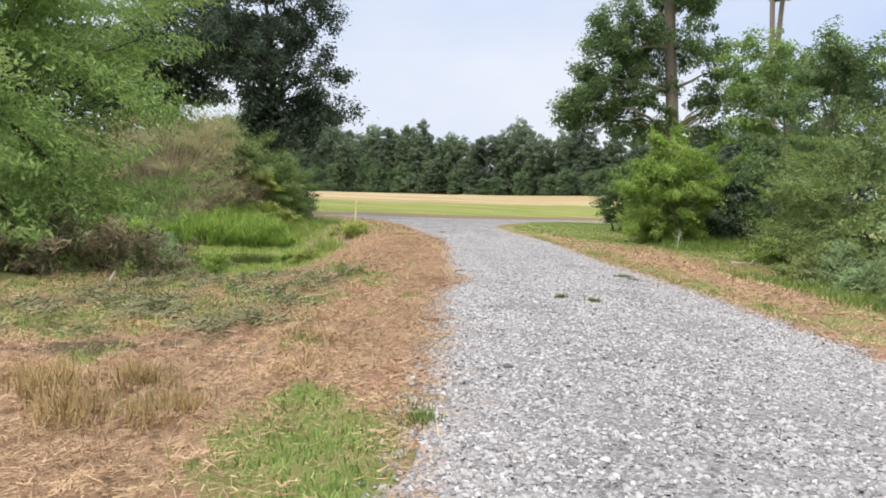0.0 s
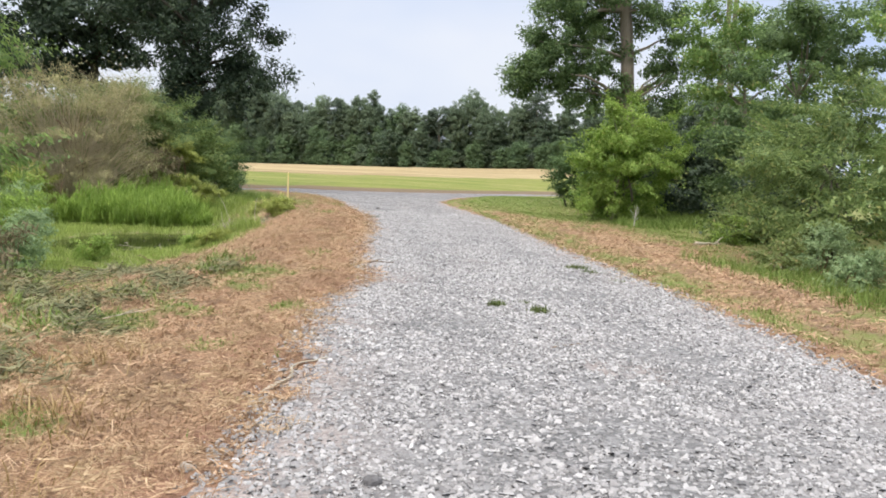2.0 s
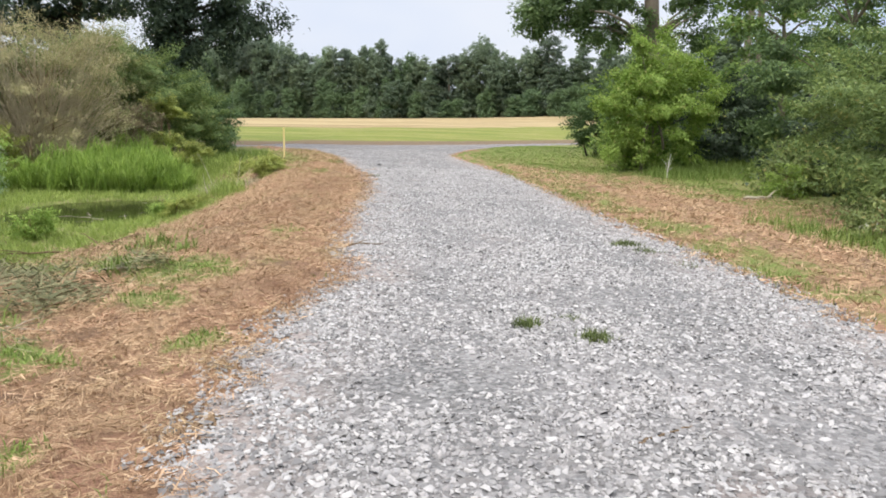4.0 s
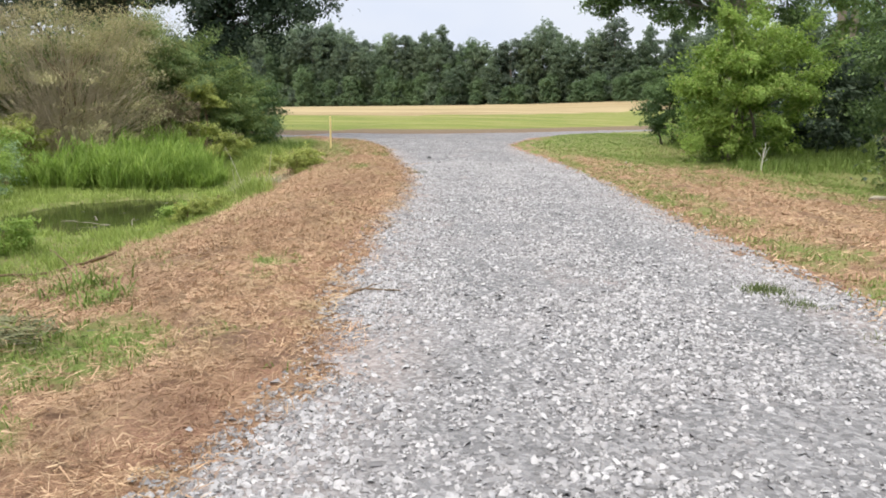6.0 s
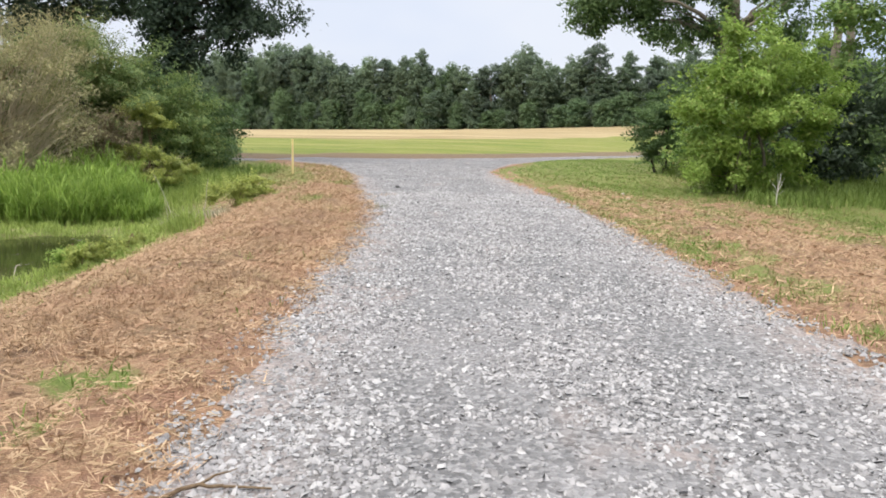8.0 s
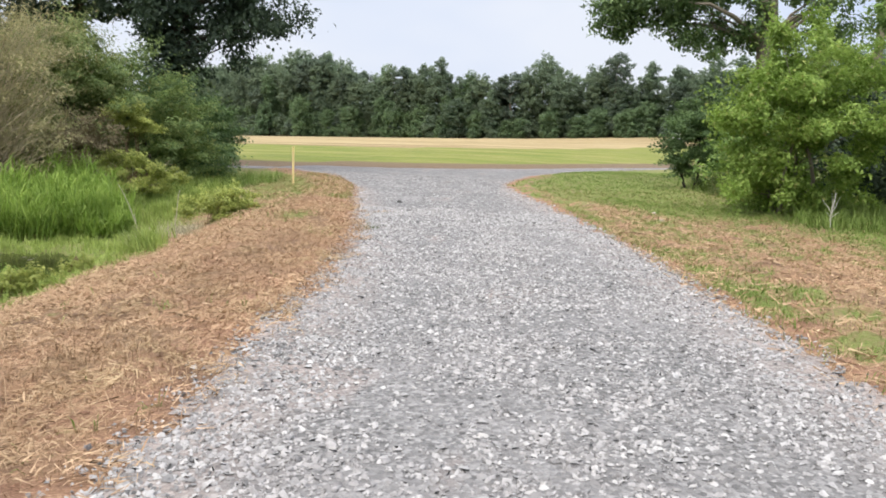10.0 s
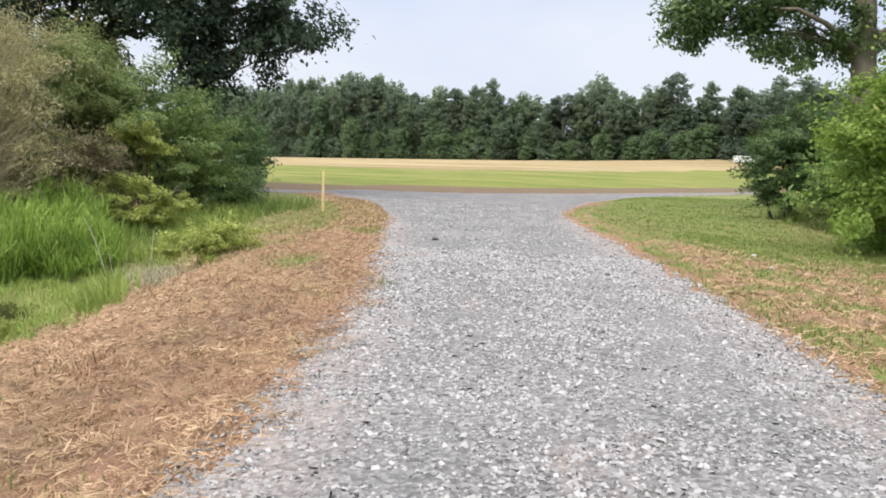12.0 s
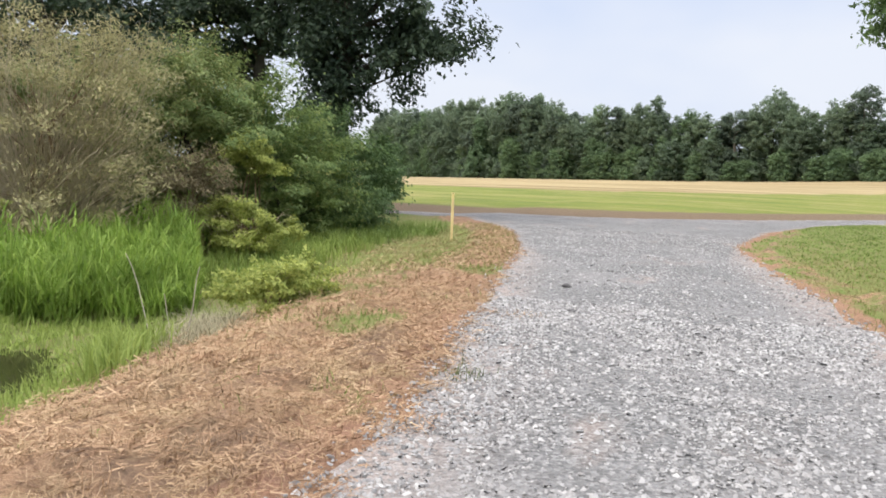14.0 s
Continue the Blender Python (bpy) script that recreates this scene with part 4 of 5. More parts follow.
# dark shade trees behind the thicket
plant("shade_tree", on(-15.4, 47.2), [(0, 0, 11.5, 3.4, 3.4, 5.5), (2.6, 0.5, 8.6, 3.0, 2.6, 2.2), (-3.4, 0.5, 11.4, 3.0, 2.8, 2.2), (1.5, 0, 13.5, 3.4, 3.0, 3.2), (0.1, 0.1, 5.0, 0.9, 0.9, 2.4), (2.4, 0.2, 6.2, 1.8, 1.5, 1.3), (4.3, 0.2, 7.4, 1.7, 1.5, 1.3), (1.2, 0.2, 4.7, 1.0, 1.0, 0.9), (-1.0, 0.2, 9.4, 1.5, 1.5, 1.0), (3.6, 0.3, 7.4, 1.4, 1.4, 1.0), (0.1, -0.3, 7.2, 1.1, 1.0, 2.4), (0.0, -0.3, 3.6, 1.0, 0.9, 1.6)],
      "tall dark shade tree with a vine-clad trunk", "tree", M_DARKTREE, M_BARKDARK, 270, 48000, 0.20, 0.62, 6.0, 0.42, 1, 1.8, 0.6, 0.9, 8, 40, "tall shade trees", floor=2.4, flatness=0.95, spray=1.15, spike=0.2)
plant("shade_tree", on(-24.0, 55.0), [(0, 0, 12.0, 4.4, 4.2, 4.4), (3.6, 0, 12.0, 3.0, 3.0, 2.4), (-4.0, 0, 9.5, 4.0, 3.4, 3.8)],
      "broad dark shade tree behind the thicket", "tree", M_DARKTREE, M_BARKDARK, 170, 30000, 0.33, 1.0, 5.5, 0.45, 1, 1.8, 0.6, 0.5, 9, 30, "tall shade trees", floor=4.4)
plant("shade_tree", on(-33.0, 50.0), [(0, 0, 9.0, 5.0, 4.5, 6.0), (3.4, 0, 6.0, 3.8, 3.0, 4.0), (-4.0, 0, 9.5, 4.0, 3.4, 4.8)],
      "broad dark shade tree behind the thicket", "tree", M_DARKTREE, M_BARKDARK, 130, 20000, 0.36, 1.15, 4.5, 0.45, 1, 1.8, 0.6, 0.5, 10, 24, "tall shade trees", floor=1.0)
# right side
plant("corner_bush", on(6.8, 44.6), [(0, 0, 1.8, 1.25, 1.3, 1.3), (0.5, 0.3, 2.8, 1.3, 1.3, 0.9)],
      "dark green rounded bush at the lane corner", "bush", M_DARK, M_BARKDARK, 130, 22000, 0.11, 0.36, 0.6, 0.06, 3, 2.0, 0.5, 0.2, 11, 16, floor=0.75)
plant("bright_bush", on(7.4, 36.0), [(0.15, 0, 2.0, 2.0, 2.0, 1.8), (0.3, 0, 3.6, 1.8, 1.7, 1.3), (0.2, 0.3, 4.3, 1.3, 1.2, 0.8), (-1.2, -0.4, 1.6, 1.2, 1.1, 1.2), (1.5, -0.4, 2.6, 1.5, 1.3, 1.3), (0.6, -0.2, 0.8, 1.9, 1.6, 0.7), (-1.3, 0, 2.9, 0.9, 0.8, 0.8), (1.3, 0.2, 4.1, 1.0, 0.9, 0.7)],
      "bright lime-green leafy bush beside the lane", "bush", M_LIME, M_BARK, 140, 48000, 0.11, 0.38, 0.9, 0.07, 4, 1.8, 0.5, 0.3, 12, 24, spike=0.22, spray=1.35, flatness=0.7)
plant("lane_tree", on(11.1, 49.9), [(-1.4, 0.8, 13.6, 3.4, 3.4, 3.4), (-4.6, 0, 10.4, 2.5, 2.2, 1.5), (1.2, 0, 10.5, 2.4, 2.2, 2.6), (-2.6, 0, 9.0, 1.8, 1.6, 1.5), (-4.2, 0, 12.6, 2.4, 2.2, 2.2), (1.8, 0, 7.6, 1.5, 1.5, 1.7), (-5.4, -0.5, 8.2, 1.7, 1.4, 1.2),
                                    (-6.6, 0, 9.2, 1.3, 1.3, 1.0), (-7.2, 0, 7.4, 0.8, 0.9, 0.9), (-4.3, -0.3, 6.6, 1.0, 1.0, 0.9), (-1.2, 0, 7.0, 0.8, 0.8, 1.1), (-0.3, 0.6, 16.5, 2.8, 2.8, 2.2), (-2.8, 0, 6.5, 1.1, 1.0, 0.9)],
      "tall pale-trunked tree with hanging leafy boughs", "tree", M_BOUGH, M_BARK, 330, 72000, 0.19, 0.62, 16.0, 0.45, 1, 1.9, 0.5, 0.9, 13, 30, floor=5.0, flatness=0.75, spray=1.2)
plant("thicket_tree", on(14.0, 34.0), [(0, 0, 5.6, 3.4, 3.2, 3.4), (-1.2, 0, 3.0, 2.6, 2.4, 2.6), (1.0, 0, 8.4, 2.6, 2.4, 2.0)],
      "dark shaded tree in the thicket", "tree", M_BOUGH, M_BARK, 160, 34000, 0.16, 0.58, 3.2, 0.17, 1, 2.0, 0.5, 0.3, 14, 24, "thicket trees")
plant("thicket_tree", on(15.5, 25.0), [(0, 0, 4.6, 3.6, 3.4, 3.6), (-1.0, 0.4, 7.6, 2.8, 2.6, 2.0), (0.6, 0.4, 9.4, 2.0, 2.0, 1.4), (0, -2.0, 3.2, 2.8, 2.6, 2.6)],
      "leafy green tree in the thicket", "tree", M_MID, M_BARK, 170, 40000, 0.16, 0.58, 3.0, 0.16, 1, 2.0, 0.5, 0.3, 15, 24, "thicket trees")
plant("thicket_tree", on(16.0, 44.0), [(0, 0, 6.0, 3.8, 3.4, 4.0), (-1.6, 0, 9.6, 2.9, 2.6, 2.2)],
      "leafy green tree in the thicket", "tree", M_MID, M_BARK, 150, 22000, 0.21, 0.65, 3.6, 0.2, 1, 2.0, 0.5, 0.3, 16, 24, "thicket trees")
plant("large_shrub", on(9.8, 22.0), [(0, 0, 2.2, 2.4, 2.6, 2.2), (0.5, 1.2, 3.9, 1.9, 2.0, 1.3), (-0.4, -1.8, 1.6, 1.8, 1.7, 1.5), (0.2, 2.4, 1.8, 2.0, 1.6, 1.7)],
      "large feathery olive-green shrub beside the lane", "shrub", M_THICKET, M_BARKDARK, 82, 44000, 0.115, 0.52, 0.8, 0.07, 5, 2.8, 0.4, 0.5, 17, 24, spike=0.2, spray=2.3, flatness=0.28)
plant("large_shrub", on(10.2, 16.0), [(0, 0, 2.0, 2.4, 2.4, 2.2), (0.6, 0.6, 3.8, 2.0, 2.0, 1.5), (-0.8, -1.0, 1.3, 1.5, 1.5, 1.2)],
      "large leafy green shrub beside the lane", "shrub", M_THICKET, M_BARKDARK, 95, 36000, 0.12, 0.5, 0.8, 0.07, 5, 2.8, 0.4, 0.5, 18, 24, spike=0.2, spray=2.3, flatness=0.28)
plant("pale_bush", on(7.2, 12.4), [(0, 0, 1.0, 1.3, 1.3, 1.0), (0.2, 0.3, 1.8, 0.9, 0.9, 0.7)],
      "pale feathery green bush at the lane side", "bush", M_PALE, M_BARKDARK, 70, 18000, 0.10, 0.32, 0.4, 0.04, 5, 3.4, 0.5, 0.2, 19, 14, spike=0.15)


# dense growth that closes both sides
# M_DARKTREE leaves on two shrubs stand in for the shade around the bright bush
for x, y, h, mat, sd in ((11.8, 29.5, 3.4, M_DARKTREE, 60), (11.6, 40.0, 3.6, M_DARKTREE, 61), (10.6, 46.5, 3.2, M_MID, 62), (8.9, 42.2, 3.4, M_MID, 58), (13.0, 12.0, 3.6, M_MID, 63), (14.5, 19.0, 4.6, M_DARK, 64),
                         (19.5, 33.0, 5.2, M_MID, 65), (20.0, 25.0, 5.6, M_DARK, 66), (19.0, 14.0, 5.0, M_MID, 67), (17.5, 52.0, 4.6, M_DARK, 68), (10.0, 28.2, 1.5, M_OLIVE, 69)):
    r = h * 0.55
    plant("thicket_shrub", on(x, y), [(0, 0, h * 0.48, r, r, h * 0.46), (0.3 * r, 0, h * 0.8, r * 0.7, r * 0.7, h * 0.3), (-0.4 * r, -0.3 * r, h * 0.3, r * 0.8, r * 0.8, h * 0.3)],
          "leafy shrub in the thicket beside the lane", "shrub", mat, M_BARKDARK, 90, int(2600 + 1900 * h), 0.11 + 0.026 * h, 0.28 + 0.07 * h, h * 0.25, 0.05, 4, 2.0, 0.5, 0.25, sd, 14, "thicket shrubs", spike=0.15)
for x, y, h, mat, sd in ((-12.5, 9.5, 4.6, M_CEDAR, 70), (-13.0, 16.5, 4.0, M_MID, 71), (-20.5, 33.5, 4.4, M_OLIVE, 72), (-18.5, 45.5, 3.8, M_DARK, 73), (-17.8, 36.6, 4.4, M_OLIVE, 78), (-23.5, 41.0, 5.0, M_OLIVE, 74), (-16.5, 51.5, 3.4, M_DARK, 75),
                         (-19.5, 25.5, 3.6, M_MID, 76), (-22.0, 51.5, 4.4, M_DARK, 77)):
    r = h * 0.58
    plant("thicket_shrub", on(x, y), [(0, 0, h * 0.48, r, r, h * 0.46), (0.3 * r, 0, h * 0.8, r * 0.7, r * 0.7, h * 0.3), (-0.4 * r, -0.3 * r, h * 0.3, r * 0.8, r * 0.8, h * 0.3)],
          "leafy shrub in the thicket beyond the ditch", "shrub", mat, M_BARKDARK, 90, int(2600 + 1900 * h), 0.11 + 0.026 * h, 0.28 + 0.07 * h, h * 0.25, 0.05, 4, 2.0, 0.5, 0.25, sd, 14, "thicket shrubs", spike=0.15)
plant("dead_brush", on(-7.3, 11.9), [(0, 0, 0.45, 1.3, 0.8, 0.5), (-1.2, -0.3, 0.5, 1.0, 0.8, 0.55), (0.9, 1.2, 0.35, 0.9, 1.0, 0.4)],
      "heap of dead brown brush under the tree", "brush", M_BRUSH, M_BROWNWOOD, 60, 9000, 0.16, 0.3, 0.25, 0.02, 5, 7.0, 0.9, -0.1, 80, 30, floor=0.05)
for x, y, h, mat, sd in ((-8.6, 18.6, 0.9, M_PALE, 81), (-9.8, 21.0, 1.1, M_PALE, 82), (-11.2, 22.6, 1.3, M_LIME, 83), (-7.9, 20.4, 0.6, M_LIME, 84), (-6.4, 25.4, 0.35, M_YELLOW, 85), (-6.9, 24.3, 0.4, M_LIME, 188), (-6.2, 23.6, 0.5, M_YELLOW, 86), (-5.7, 29.5, 0.6, M_YELLOW, 187),
                         (-12.8, 20.5, 1.5, M_MID, 87), (-13.6, 27.4, 1.2, M_LIME, 180), (-14.7, 29.2, 1.4, M_PALE, 181), (-12.2, 25.3, 0.9, M_PALE, 182), (-15.6, 31.0, 1.7, M_LIME, 183), (-16.8, 28.6, 1.8, M_MID, 184), (-11.4, 20.2, 0.8, M_LIME, 185), (-10.4, 17.6, 0.9, M_MID, 186), (9.1, 26.8, 0.9, M_LIME, 89), (7.0, 15.5, 0.8, M_PALE, 90), (6.6, 17.4, 0.8, M_OLIVE, 91), (8.0, 18.6, 1.0, M_PALE, 92), (7.2, 37.8, 0.8, M_OLIVE, 93), (7.0, 40.6, 0.8, M_OLIVE, 94)):
    plant("weed_clump", on(x, y), [(0, 0, h * 0.5, h * 0.6, h * 0.6, h * 0.5), (0.2, 0.1, h * 0.8, h * 0.4, h * 0.4, h * 0.3)],
          "leafy clump of weeds on the verge", "weeds", mat, M_BROWNWOOD, 60, 2600, 0.035 + 0.04 * h, 0.13 * h + 0.06, h * 0.4, 0.012, 5, 2.0, 0.6, 0.3, sd, 8, "verge weeds", floor=0.04)
for (x, y, h, sd) in ((19.3, 60.0, 24.0, 95), (20.5, 60.6, 23.0, 96)):
    plant("tall_pine", on(x, y), [(0, 0, h, 2.6, 2.6, 2.4), (0.5, 0, h - 3.5, 2.0, 2.0, 1.4)], "tall bare-trunked pine behind the thicket", "tree", M_DARK, M_BARK, 40, 5000, 0.3, 0.7, h - 4, 0.24, 1, 2.0, 0.6, 0.3, sd, 10, "tall pines", floor=12.0)


# ---- far woods across the field ----
def far_prototypes():
    """Trees of about 20 m: broad and tall crowns, a pine, an airy one and a lower one."""
    protos = []
    low = [(0, -1, 2.4, 5.2, 3.0, 3.0), (3.5, -1, 2.2, 3.6, 2.6, 2.8), (-3.5, 0, 2.2, 3.6, 2.6, 2.8), (0.6, 0, 6, 4.4, 3.6, 4.0)]
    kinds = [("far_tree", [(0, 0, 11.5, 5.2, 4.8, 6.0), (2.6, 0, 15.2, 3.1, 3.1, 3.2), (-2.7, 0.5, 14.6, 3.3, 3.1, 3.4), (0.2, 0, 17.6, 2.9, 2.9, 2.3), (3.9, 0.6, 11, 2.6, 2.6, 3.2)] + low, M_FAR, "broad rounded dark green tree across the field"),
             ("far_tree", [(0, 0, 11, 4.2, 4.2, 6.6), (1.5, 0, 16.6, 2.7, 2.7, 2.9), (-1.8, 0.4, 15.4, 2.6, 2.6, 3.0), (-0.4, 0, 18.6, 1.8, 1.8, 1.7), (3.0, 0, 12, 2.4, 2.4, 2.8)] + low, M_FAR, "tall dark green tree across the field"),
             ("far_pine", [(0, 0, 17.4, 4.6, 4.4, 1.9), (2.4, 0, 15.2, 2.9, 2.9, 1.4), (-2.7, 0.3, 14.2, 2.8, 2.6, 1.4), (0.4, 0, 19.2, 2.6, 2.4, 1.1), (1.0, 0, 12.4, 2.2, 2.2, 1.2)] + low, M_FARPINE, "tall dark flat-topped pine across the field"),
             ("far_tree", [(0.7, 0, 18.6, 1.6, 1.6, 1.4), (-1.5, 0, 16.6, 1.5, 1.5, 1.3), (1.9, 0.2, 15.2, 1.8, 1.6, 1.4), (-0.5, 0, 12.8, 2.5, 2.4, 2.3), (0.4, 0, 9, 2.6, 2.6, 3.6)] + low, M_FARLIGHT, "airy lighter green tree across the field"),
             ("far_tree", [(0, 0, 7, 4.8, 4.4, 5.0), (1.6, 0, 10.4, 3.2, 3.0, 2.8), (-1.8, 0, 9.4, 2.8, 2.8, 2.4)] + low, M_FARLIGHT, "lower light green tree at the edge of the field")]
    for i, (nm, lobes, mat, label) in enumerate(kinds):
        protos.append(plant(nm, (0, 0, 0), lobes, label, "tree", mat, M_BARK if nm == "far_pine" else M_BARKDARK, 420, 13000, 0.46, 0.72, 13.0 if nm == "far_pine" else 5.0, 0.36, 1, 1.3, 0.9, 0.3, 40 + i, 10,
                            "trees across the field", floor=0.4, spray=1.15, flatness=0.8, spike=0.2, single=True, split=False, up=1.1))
    return protos


protos = far_prototypes()
# how high the woods stand along the field
WOOD_X = (-170, -110, -97, -87, -74, -64, -51, -41, -34, -27, -20, -14, -8, -1, 4, 11, 15, 21, 26, 33, 80)
WOOD_H = (25, 26, 26, 28.5, 25, 23.5, 18.5, 22, 19, 20.5, 16.5, 16.5, 14, 17.5, 21, 19.5, 16.5, 18, 16.5, 15.5, 17)


rs = np.random.RandomState(77)
first = [True] * len(protos)
for row, (back, step, chance) in enumerate(((1.5, 5.0, 0.92), (6, 4.4, 1.0), (12, 4.8, 0.95))):
    for x in np.arange(-160, 76, step) + row * 2.3:
        if rs.uniform() > chance:
            continue
        i = int(rs.choice(5, p=[0.36, 0.24, 0.22, 0.14, 0.04] if row else [0.16, 0.12, 0.04, 0.16, 0.52]))
        px, py = x + rs.uniform(-1.6, 1.6), wood_y(x) + back + rs.uniform(-2, 2)
        if (px - 32.5) ** 2 + (py - 178) ** 2 < 64:
            continue
        if 0.055 < px / py < 0.079 and row:
            continue
        tall = float(np.interp(px, WOOD_X, WOOD_H)) / 20.4 * rs.uniform(0.90, 1.20)
        if row == 0:
            tall *= rs.uniform(0.55, 0.85)
        wide = 0.5 * tall + 0.5 * rs.uniform(0.8, 1.2)
        m = pose(px, py, z_at(px, py) - 0.1, 0, 0, rs.uniform(0, 360))
        if first[i]:
            first[i] = False
            ob = protos[i]
            ob.matrix_basis = m
        else:
            ob = copy_thing(protos[i], m)
        ob.scale = (wide, wide, tall)

# ---- stake ----
stake = thing("survey_stake", on(-8.02, 41.9, 0.05), "slim upright yellow wooden survey stake in the verge", "stake")
bm = bmesh.new()
bmesh.ops.create_cube(bm, size=1.0)
bmesh.ops.scale(bm, vec=(0.075, 0.03, 1.5), verts=bm.verts)
bmesh.ops.translate(bm, vec=(0, 0, 0.75), verts=bm.verts)
bmesh.ops.bevel(bm, geom=bm.edges[:], offset=0.004, segments=1, affect="EDGES")
bm_part("stake", bm, M_STAKE, stake)
bm = bmesh.new()
bmesh.ops.create_cube(bm, size=1.0)
bmesh.ops.scale(bm, vec=(0.079, 0.034, 0.16), verts=bm.verts)
bmesh.ops.translate(bm, vec=(0, 0, 1.40), verts=bm.verts)
bm_part("painted_band", bm, plain_material("stake_paint", (0.62, 0.52, 0.20), (0.72, 0.60, 0.28)), stake, "faded yellow painted band")


# ---- tufts, weeds and stems ----
def tuft(name, x, y, n, length, width, lean, material, label, category, seed, spread=0.12, group=""):
    r_ = np.random.RandomState(seed)
    root = thing(name, on(x, y, 0.0), label, category, group)
    px, py = r_.normal(0, spread, n), r_.normal(0, spread, n)
    pz = np.array([z_at(x + a, y + b) for a, b in zip(px, py)]) - root.location.z - 0.01
    part("foliage", mesh_np("foliage", *blades(px, py, pz, length * r_.uniform(0.5, 1.3, n), width * r_.uniform(0.7, 1.3, n), np.abs(r_.normal(lean, 0.3, n)), r_), material), root, kind="stuff")
    return root


for i, (x, y, n, h, sp) in enumerate(((0.97, 11.38, 300, 0.085, 0.045), (1.42, 11.05, 320, 0.085, 0.05), (1.31, 11.60, 110, 0.05, 0.045), (2.50, 15.4, 420, 0.09, 0.085), (2.64, 14.95, 180, 0.07, 0.08),
                                      (-0.44, 4.75, 130, 0.14, 0.07), (-0.55, 5.2, 60, 0.08, 0.08), (2.95, 14.1, 50, 0.07, 0.08), (-2.0, 26.8, 60, 0.12, 0.12))):
    tuft("grass_tuft", x, y, n, h, 0.007, 0.6, M_GRASS if i in (5, 6) else M_TUFT, "small green grass tuft growing through the gravel", "grass tuft", 200 + i, sp, "tufts in the gravel")
for i, (x, y) in enumerate(((-1.96, 4.42), (-2.55, 4.35), (-2.95, 4.8), (-2.5, 5.1), (-3.3, 5.2), (-1.7, 7.0), (-2.1, 8.2), (-3.4, 7.2), (-1.5, 5.9), (-3.0, 22.5), (-4.0, 26.3), (-4.4, 28.6), (-3.2, 19.0), (-2.9, 16.6), (-5.0, 31.5), (4.6, 19.0), (5.2, 23.5), (5.5, 16.4))):
    tuft("dry_tussock", x, y, 420 if i < 5 else 230, 0.22 if i < 9 else 0.18, 0.006, 0.6 if i < 5 else 0.95, M_TUSSOCK if i < 9 else M_STRAW, "dry tan grass tussock in the cut straw", "grass tuft", 230 + i, 0.12 if i < 5 else 0.19, "dry tussocks")
r9 = np.random.RandomState(91)
for i in range(26):
    x, y = r9.uniform(-6.6, -2.6), r9.uniform(7.6, 16.5)
    tuft("weed_tuft", x, y, 150, r9.uniform(0.12, 0.22), 0.016, 0.9, M_GRASS if i % 3 else M_VERGE, "low leafy green weeds in the mown ground", "weeds", 400 + i, r9.uniform(0.12, 0.26), "mown weeds")
for i in range(20):
    x, y = r9.uniform(-4.6, -2.0), r9.uniform(15.0, 33.0)
    tuft("dry_tussock", x, y, 120, r9.uniform(0.09, 0.16), 0.005, 0.9, M_STRAW if i % 2 else M_PALESTRAW, "dry tan grass tussock in the cut straw", "grass tuft", 440 + i, r9.uniform(0.08, 0.16), "dry tussocks")
for i in range(60):
    y = r9.uniform(3.0, 27.0)
    x = float(left_x(y)) - r9.uniform(0.15, 2.6)
    tuft("dry_tussock", x, y, 110, r9.uniform(0.06, 0.11), 0.004, 0.85, M_PALESTRAW if i % 3 == 0 else M_STRAW, "low dry tan grass tussock in the cut straw", "grass tuft", 480 + i, r9.uniform(0.07, 0.14), "dry tussocks")
for i, (x, y) in enumerate(((-6.2, 27.3), (-5.9, 26.9), (-6.5, 27.9), (-6.9, 28.6))):
    tuft("sedge_clump", x, y, 110, 0.55, 0.022, 0.6, M_MARSH, "arching pale green sedge at the pool edge", "sedge", 260 + i, 0.16, "sedges at the pool")
for i, (x, y) in enumerate(((-7.2, 29.9), (-6.9, 29.4), (-7.5, 30.4), (-6.4, 28.9), (-6.0, 28.6), (-7.0, 30.1))):
    tuft("dead_grass_clump", x, y, 420, 0.5 if i < 3 else 0.36, 0.006, 1.25, M_DEADGRASS, "grey dead grass slumped beside the reeds", "grass tuft", 270 + i, 0.25, "dead grass")


def stick(name, points, r0, material, label, category="stick", forks=(), group=""):
    """A bent stick on the ground, with side twigs: (share along it, dx, dy, dz)."""
    x0, y0 = points[0][0], points[0][1]
    root = thing(name, on(x0, y0, 0.0), label, category, group)
    r_ = np.random.RandomState(int(abs(x0 * 100 + y0 * 10)))
    pts = np.array([(px - x0, py - y0, z_at(px, py) - root.location.z + pz + r0 * 0.7) for px, py, pz in points])
    t = np.linspace(0, 1, 14)
    seg = np.linspace(0, 1, len(pts))
    path = np.stack([np.interp(t, seg, pts[:, i]) for i in range(3)], -1)
    path[1:-1] += r_.normal(0, r0 * 0.8, (12, 3)) * (1, 1, 0.4)
    part("stem", mesh_np("stem", *tube(path, r0 * np.linspace(1, 0.35, 14), 6), material, True), root)
    for at_, dx, dy, dz in forks:
        p0 = path[int(at_ * 13)]
        part("twig", mesh_np("twig", *tube(limb_path(p0, p0 + np.array([dx, dy, dz]), r_, 0.15), r0 * 0.55 * np.linspace(1, 0.25, 6), 5), material, True), root)
    return root


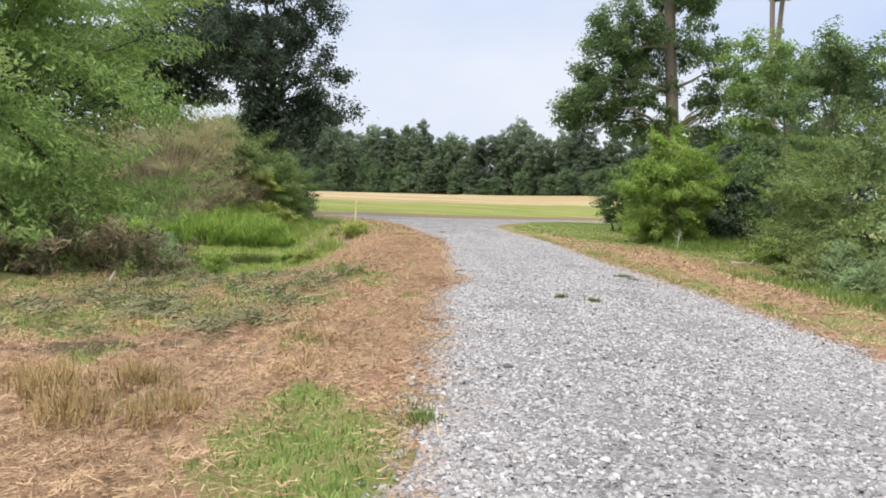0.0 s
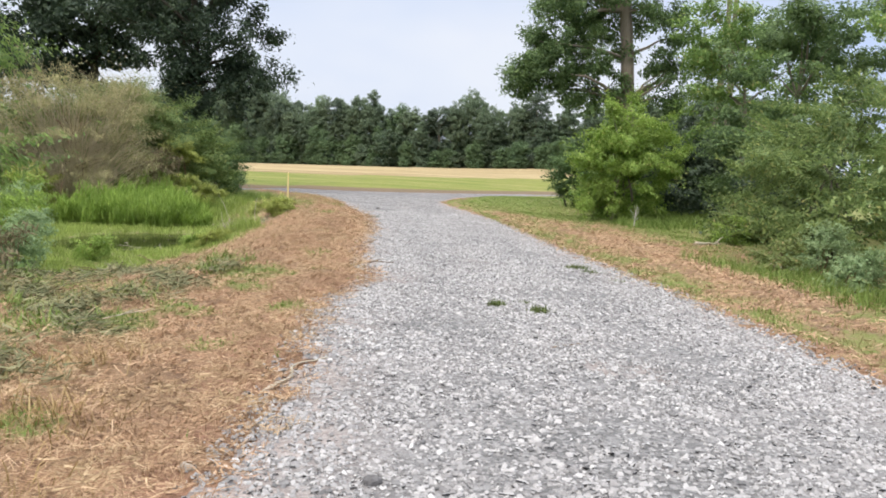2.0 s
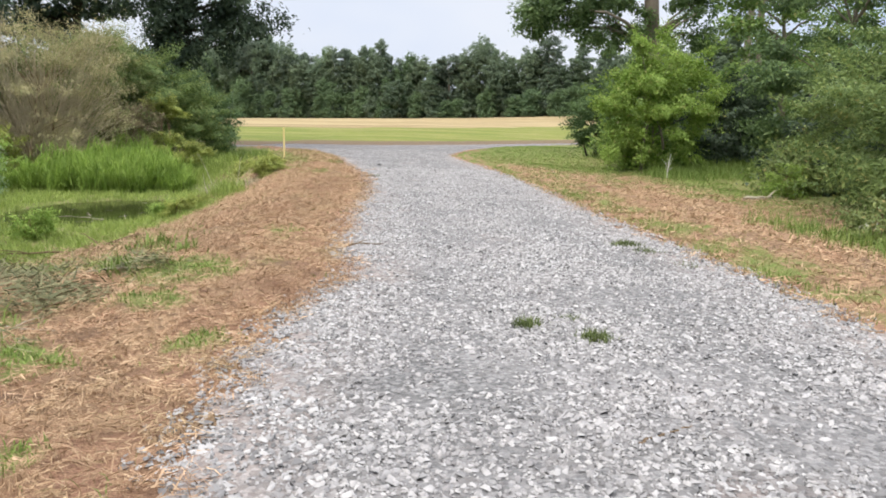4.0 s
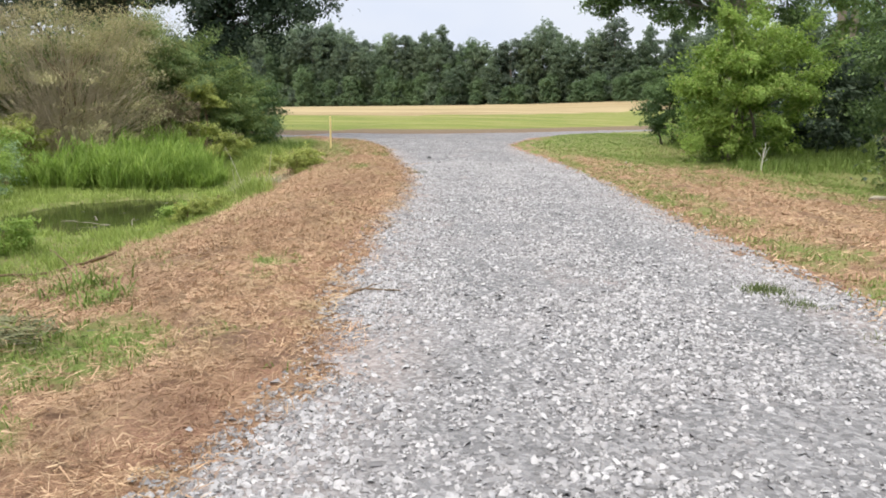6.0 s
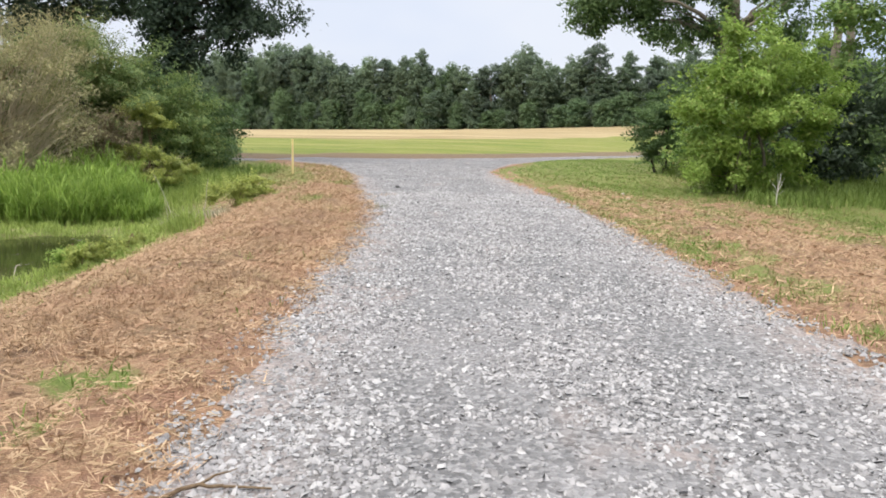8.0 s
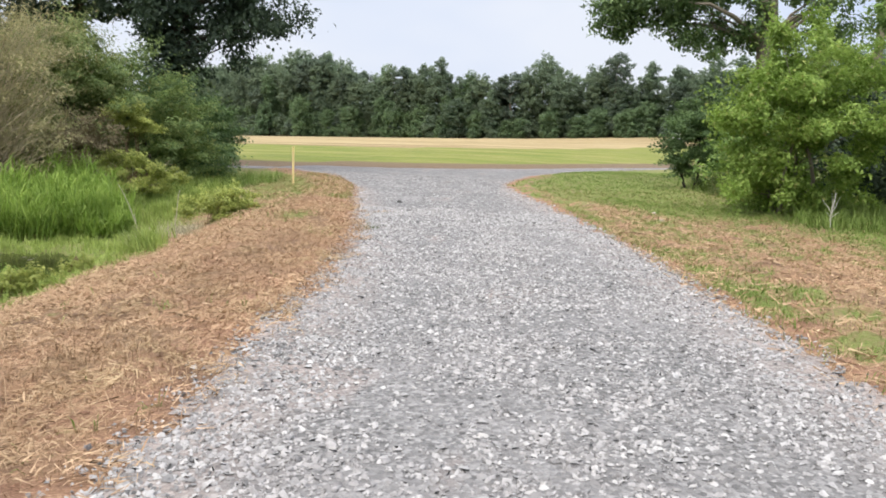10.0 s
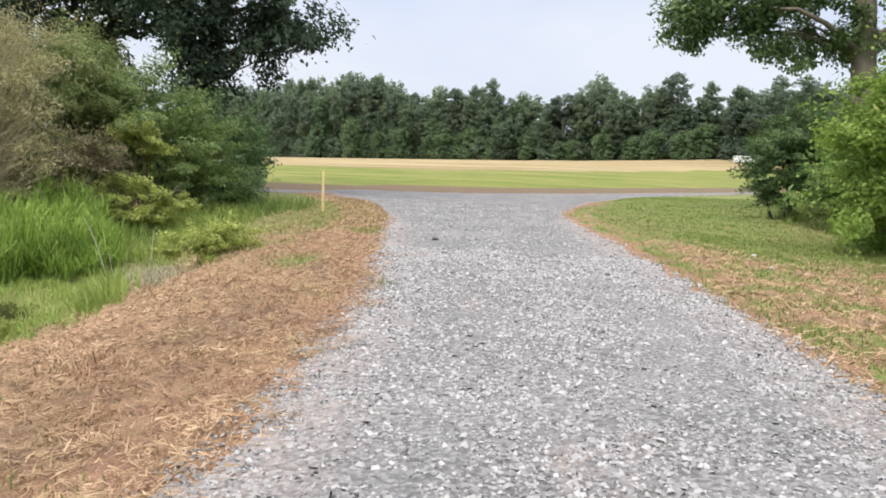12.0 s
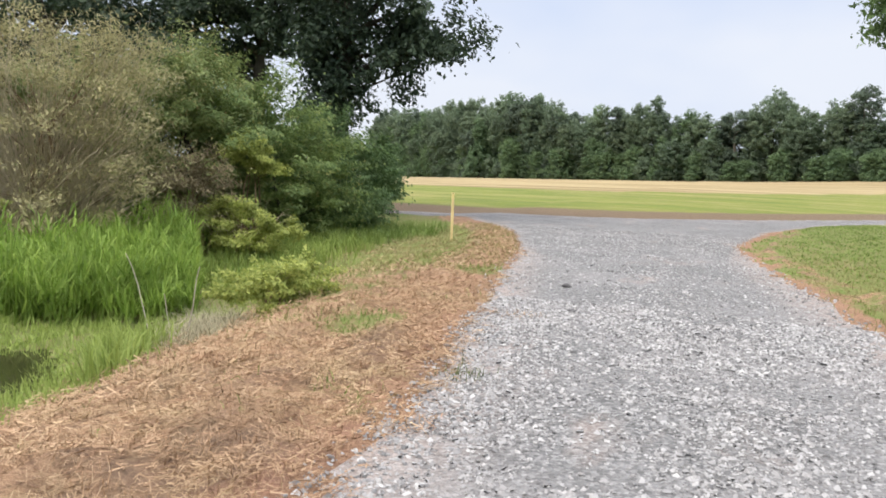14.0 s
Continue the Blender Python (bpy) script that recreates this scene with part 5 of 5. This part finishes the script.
stick("stick", [(-0.72, 7.75, 0), (-0.60, 8.1, 0.02), (-0.66, 8.5, 0.01), (-0.45, 8.75, 0.0)], 0.016, M_DEADWOOD, "bent pale stick at the edge of the gravel")
stick("stick", [(-0.92, 14.85, 0), (-0.72, 14.95, 0.03), (-0.45, 14.97, 0.01)], 0.012, M_BROWNWOOD, "brown stick poking onto the gravel", forks=((0.5, 0.12, 0.1, 0.03),))
stick("stick", [(1.32, 9.35, 0), (1.62, 9.55, 0.01)], 0.008, M_BROWNWOOD, "thin dark twig on the gravel")
stick("stick", [(2.05, 27.6, 0), (2.3, 27.8, 0.02), (2.6, 27.75, 0.01)], 0.018, M_BROWNWOOD, "brown stick on the lane edge")
stick("stick", [(-4.9, 25.6, 0.02), (-4.6, 25.95, 0.03), (-4.5, 26.2, 0.02)], 0.02, M_BROWNWOOD, "weathered stick on the ditch bank", forks=((0.6, -0.2, 0.15, 0.1),))
stick("fallen_log", [(7.6, 25.5, 0.02), (8.4, 26.0, 0.03), (9.2, 26.9, 0.0)], 0.055, M_DEADWOOD, "grey fallen log at the foot of the thicket", "log", forks=((0.6, 0.3, 0.25, 0.18),))
stick("fallen_branch", [(-5.0, 18.7, 0.03), (-6.0, 18.7, 0.06), (-7.2, 18.3, 0.05), (-8.6, 18.2, 0.05)], 0.026, M_BROWNWOOD, "long grey dead branch beside the ditch", "branch", forks=((0.3, -0.6, 0.5, 0.12), (0.6, -0.5, -0.4, 0.1)))
stick("fallen_branch", [(-7.0, 23.3, 0.03), (-7.7, 23.9, 0.16), (-8.6, 24.5, 0.2), (-9.6, 24.7, 0.12)], 0.02, M_DEADWOOD, "bare pale branch fallen into the pool", "branch", forks=((0.3, -0.3, 0.7, 0.12), (0.5, -0.8, -0.2, 0.12), (0.7, -0.5, 0.6, 0.05), (0.8, -0.7, -0.3, 0.05)))
stick("fallen_branch", [(-5.2, 15.6, 0.02), (-6.0, 16.4, 0.08), (-7.2, 16.6, 0.05)], 0.028, M_DEADWOOD, "dry pale branch among the weeds", "branch", forks=((0.4, -0.5, 0.3, 0.1), (0.7, -0.3, -0.5, 0.12)))
for i, (x, y, dx, dy) in enumerate(((-3.4, 10.3, 0.9, 0.35), (-3.0, 11.2, 0.8, -0.3), (-4.1, 11.9, 0.9, 0.2), (-2.7, 9.4, 0.5, 0.4), (-3.9, 9.0, -0.6, 0.2), (-2.3, 6.1, 0.45, 0.3), (-4.6, 7.5, 0.7, -0.2), (-3.2, 13.0, 0.8, 0.15), (-1.9, 20.0, -0.5, 0.25), (4.8, 21.5, 0.7, 0.4))):
    stick("stick", [(x, y, 0.02), (x + dx * 0.5, y + dy * 0.5, 0.04), (x + dx, y + dy, 0.02)], 0.010, M_DEADWOOD if i % 2 else M_BROWNWOOD, "dry mown stem lying in the straw", forks=((0.6, 0.15, 0.12, 0.05),), group="mown stems")
for i, (x, y, h, lx, ly) in enumerate(((-7.0, 28.8, 1.2, -0.55, 0.1), (-6.3, 28.6, 0.95, 0.12, 0.1), (-7.6, 29.8, 0.7, -0.12, 0.0))):
    root = thing("dry_reed", on(x, y, 0.02), "tall bleached dry reed stem at the pool", "stem", "dry stems")
    part("stem", mesh_np("stem", *tube(limb_path((0, 0, 0), (lx, ly, h), np.random.RandomState(300 + i), 0.05), 0.010 * np.linspace(1, 0.5, 6), 5), M_DEADWOOD, True), root)

M_BLEACHED = plain_material("bleached_wood", (0.46, 0.44, 0.38), (0.64, 0.62, 0.56), 60.0)
sapling = thing("dead_sapling", on(7.6, 33.1, 0.03), "small bleached dead sapling at the thicket edge", "sapling")
r_ = np.random.RandomState(9)
part("trunk", mesh_np("trunk", *tube(limb_path((0, 0, 0), (0.04, 0.0, 0.52), r_, 0.06), 0.026 * np.linspace(1.1, 0.55, 6), 7), M_BLEACHED, True), sapling)
for dx, dy, z0, dz in ((-0.20, 0.1, 0.40, 0.34), (0.18, 0.05, 0.44, 0.36), (-0.08, -0.1, 0.46, 0.46), (0.10, 0.1, 0.48, 0.44), (0.02, 0.0, 0.50, 0.46), (-0.12, 0.0, 0.28, 0.16), (0.14, -0.05, 0.34, 0.12)):
    part("branch", mesh_np("branch", *tube(limb_path((0.03, 0, z0), (0.03 + dx, dy, z0 + dz), r_, 0.15), 0.010 * np.linspace(1, 0.35, 6), 5), M_BLEACHED, True), sapling)
stub = thing("broken_stub", on(-5.5, 10.3, 0.03), "white broken stub standing in the straw", "stub")
part("stem", mesh_np("stem", *tube(limb_path((0, 0, 0), (0.12, 0.05, 0.30), r_, 0.1), 0.03 * np.linspace(1, 0.7, 6), 6), M_DEADWOOD, True), stub)


def stone_thing(x, y, size, material, label, seed, sink=0.25):
    r_ = np.random.RandomState(seed)
    bm = bmesh.new()
    bmesh.ops.create_icosphere(bm, subdivisions=2, radius=size)
    for v in bm.verts:
        v.co *= 1 + 0.28 * noise.noise(v.co / size * 1.1 + Vector((seed, 0, 0)))
        v.co.z *= 0.65
    bmesh.ops.rotate(bm, verts=bm.verts, matrix=Matrix.Rotation(r_.uniform(0, 6.28), 3, "Z"))
    me = bpy.data.meshes.new("stone")
    bm.to_mesh(me)
    bm.free()
    me.materials.append(material)
    ob = new("stone", me)
    ob.location = (x, y, z_at(x, y) + size * 0.65 * (1 - sink) - 0.01)
    return tagged(ob, label, "stone")


M_DARKROCK = plain_material("dark_stone", (0.07, 0.068, 0.07), (0.15, 0.145, 0.15), 30.0)
stone_thing(7.6, 19.4, 0.28, M_ROCK, "pale rock below the shrubs", 1)
stone_thing(-2.43, 32.25, 0.07, M_DARKROCK, "dark stone on the gravel", 2)
stone_thing(-1.9, 30.2, 0.05, M_DARKROCK, "dark stone on the gravel", 3)
stone_thing(0.13, 6.44, 0.045, M_DARKROCK, "dark stone on the gravel", 4)
stone_thing(-0.62, 5.75, 0.05, M_ROCK, "pale stone at the gravel edge", 5)
stone_thing(-0.75, 6.5, 0.04, M_ROCK, "pale stone at the gravel edge", 6)
stone_thing(3.6, 33.2, 0.07, M_ROCK, "pale stone in the short grass", 7)
stone_thing(3.4, 31.0, 0.06, M_ROCK, "pale stone in the short grass", 8)


# ---- a parked white van at the far edge of the field ----
def van(x, y, turn):
    M_VAN = plain_material("van_paint", (0.78, 0.79, 0.78), (0.84, 0.84, 0.83), 3.0, 0.35, 0.02)
    M_TYRE = plain_material("tyre_rubber", (0.02, 0.02, 0.02), (0.045, 0.045, 0.045), 30.0)
    M_GLASS = plain_material("van_window", (0.03, 0.04, 0.045), (0.05, 0.06, 0.07), 2.0, 0.15, 0.0)
    root = thing("parked_van", on(x, y, 0.0), "small white parked van at the edge of the far field", "van")
    root.rotation_euler = (0, 0, radians(turn))
    bm = bmesh.new()
    prof = [(-2.5, 0.35), (2.45, 0.35), (2.55, 0.75), (2.3, 1.05), (1.6, 1.15), (1.0, 1.95), (-2.4, 2.0), (-2.55, 1.2)]
    rows = [[bm.verts.new((px, s_ * 0.92, pz)) for px, pz in prof] for s_ in (-1, 1)]
    bm.faces.new(rows[0]), bm.faces.new(rows[1][::-1])
    for i in range(len(prof)):
        j = (i + 1) % len(prof)
        bm.faces.new((rows[0][j], rows[0][i], rows[1][i], rows[1][j]))
    bmesh.ops.recalc_face_normals(bm, faces=bm.faces)
    bmesh.ops.bevel(bm, geom=bm.edges[:], offset=0.06, segments=2, affect="EDGES")
    bm_part("body", bm, M_VAN, root)
    for wx in (-1.6, 1.6):
        for wy in (-0.85, 0.85):
            bm = bmesh.new()
            bmesh.ops.create_cone(bm, cap_ends=True, segments=20, radius1=0.34, radius2=0.34, depth=0.22)
            bmesh.ops.rotate(bm, verts=bm.verts, matrix=Matrix.Rotation(radians(90), 3, "X"))
            bmesh.ops.translate(bm, verts=bm.verts, vec=(wx, wy, 0.34))
            bm_part("wheel", bm, M_TYRE, root)
    for wx, wy in ((0.4, -0.93), (0.4, 0.93)):
        bm = bmesh.new()
        bmesh.ops.create_cube(bm, size=1.0)
        bmesh.ops.scale(bm, vec=(1.0, 0.03, 0.5), verts=bm.verts)
        bmesh.ops.translate(bm, verts=bm.verts, vec=(wx, wy, 1.5))
        bm_part("window", bm, M_GLASS, root)
    return root


van(33.0, 181.0, 12).scale = (0.8, 0.8, 0.8)
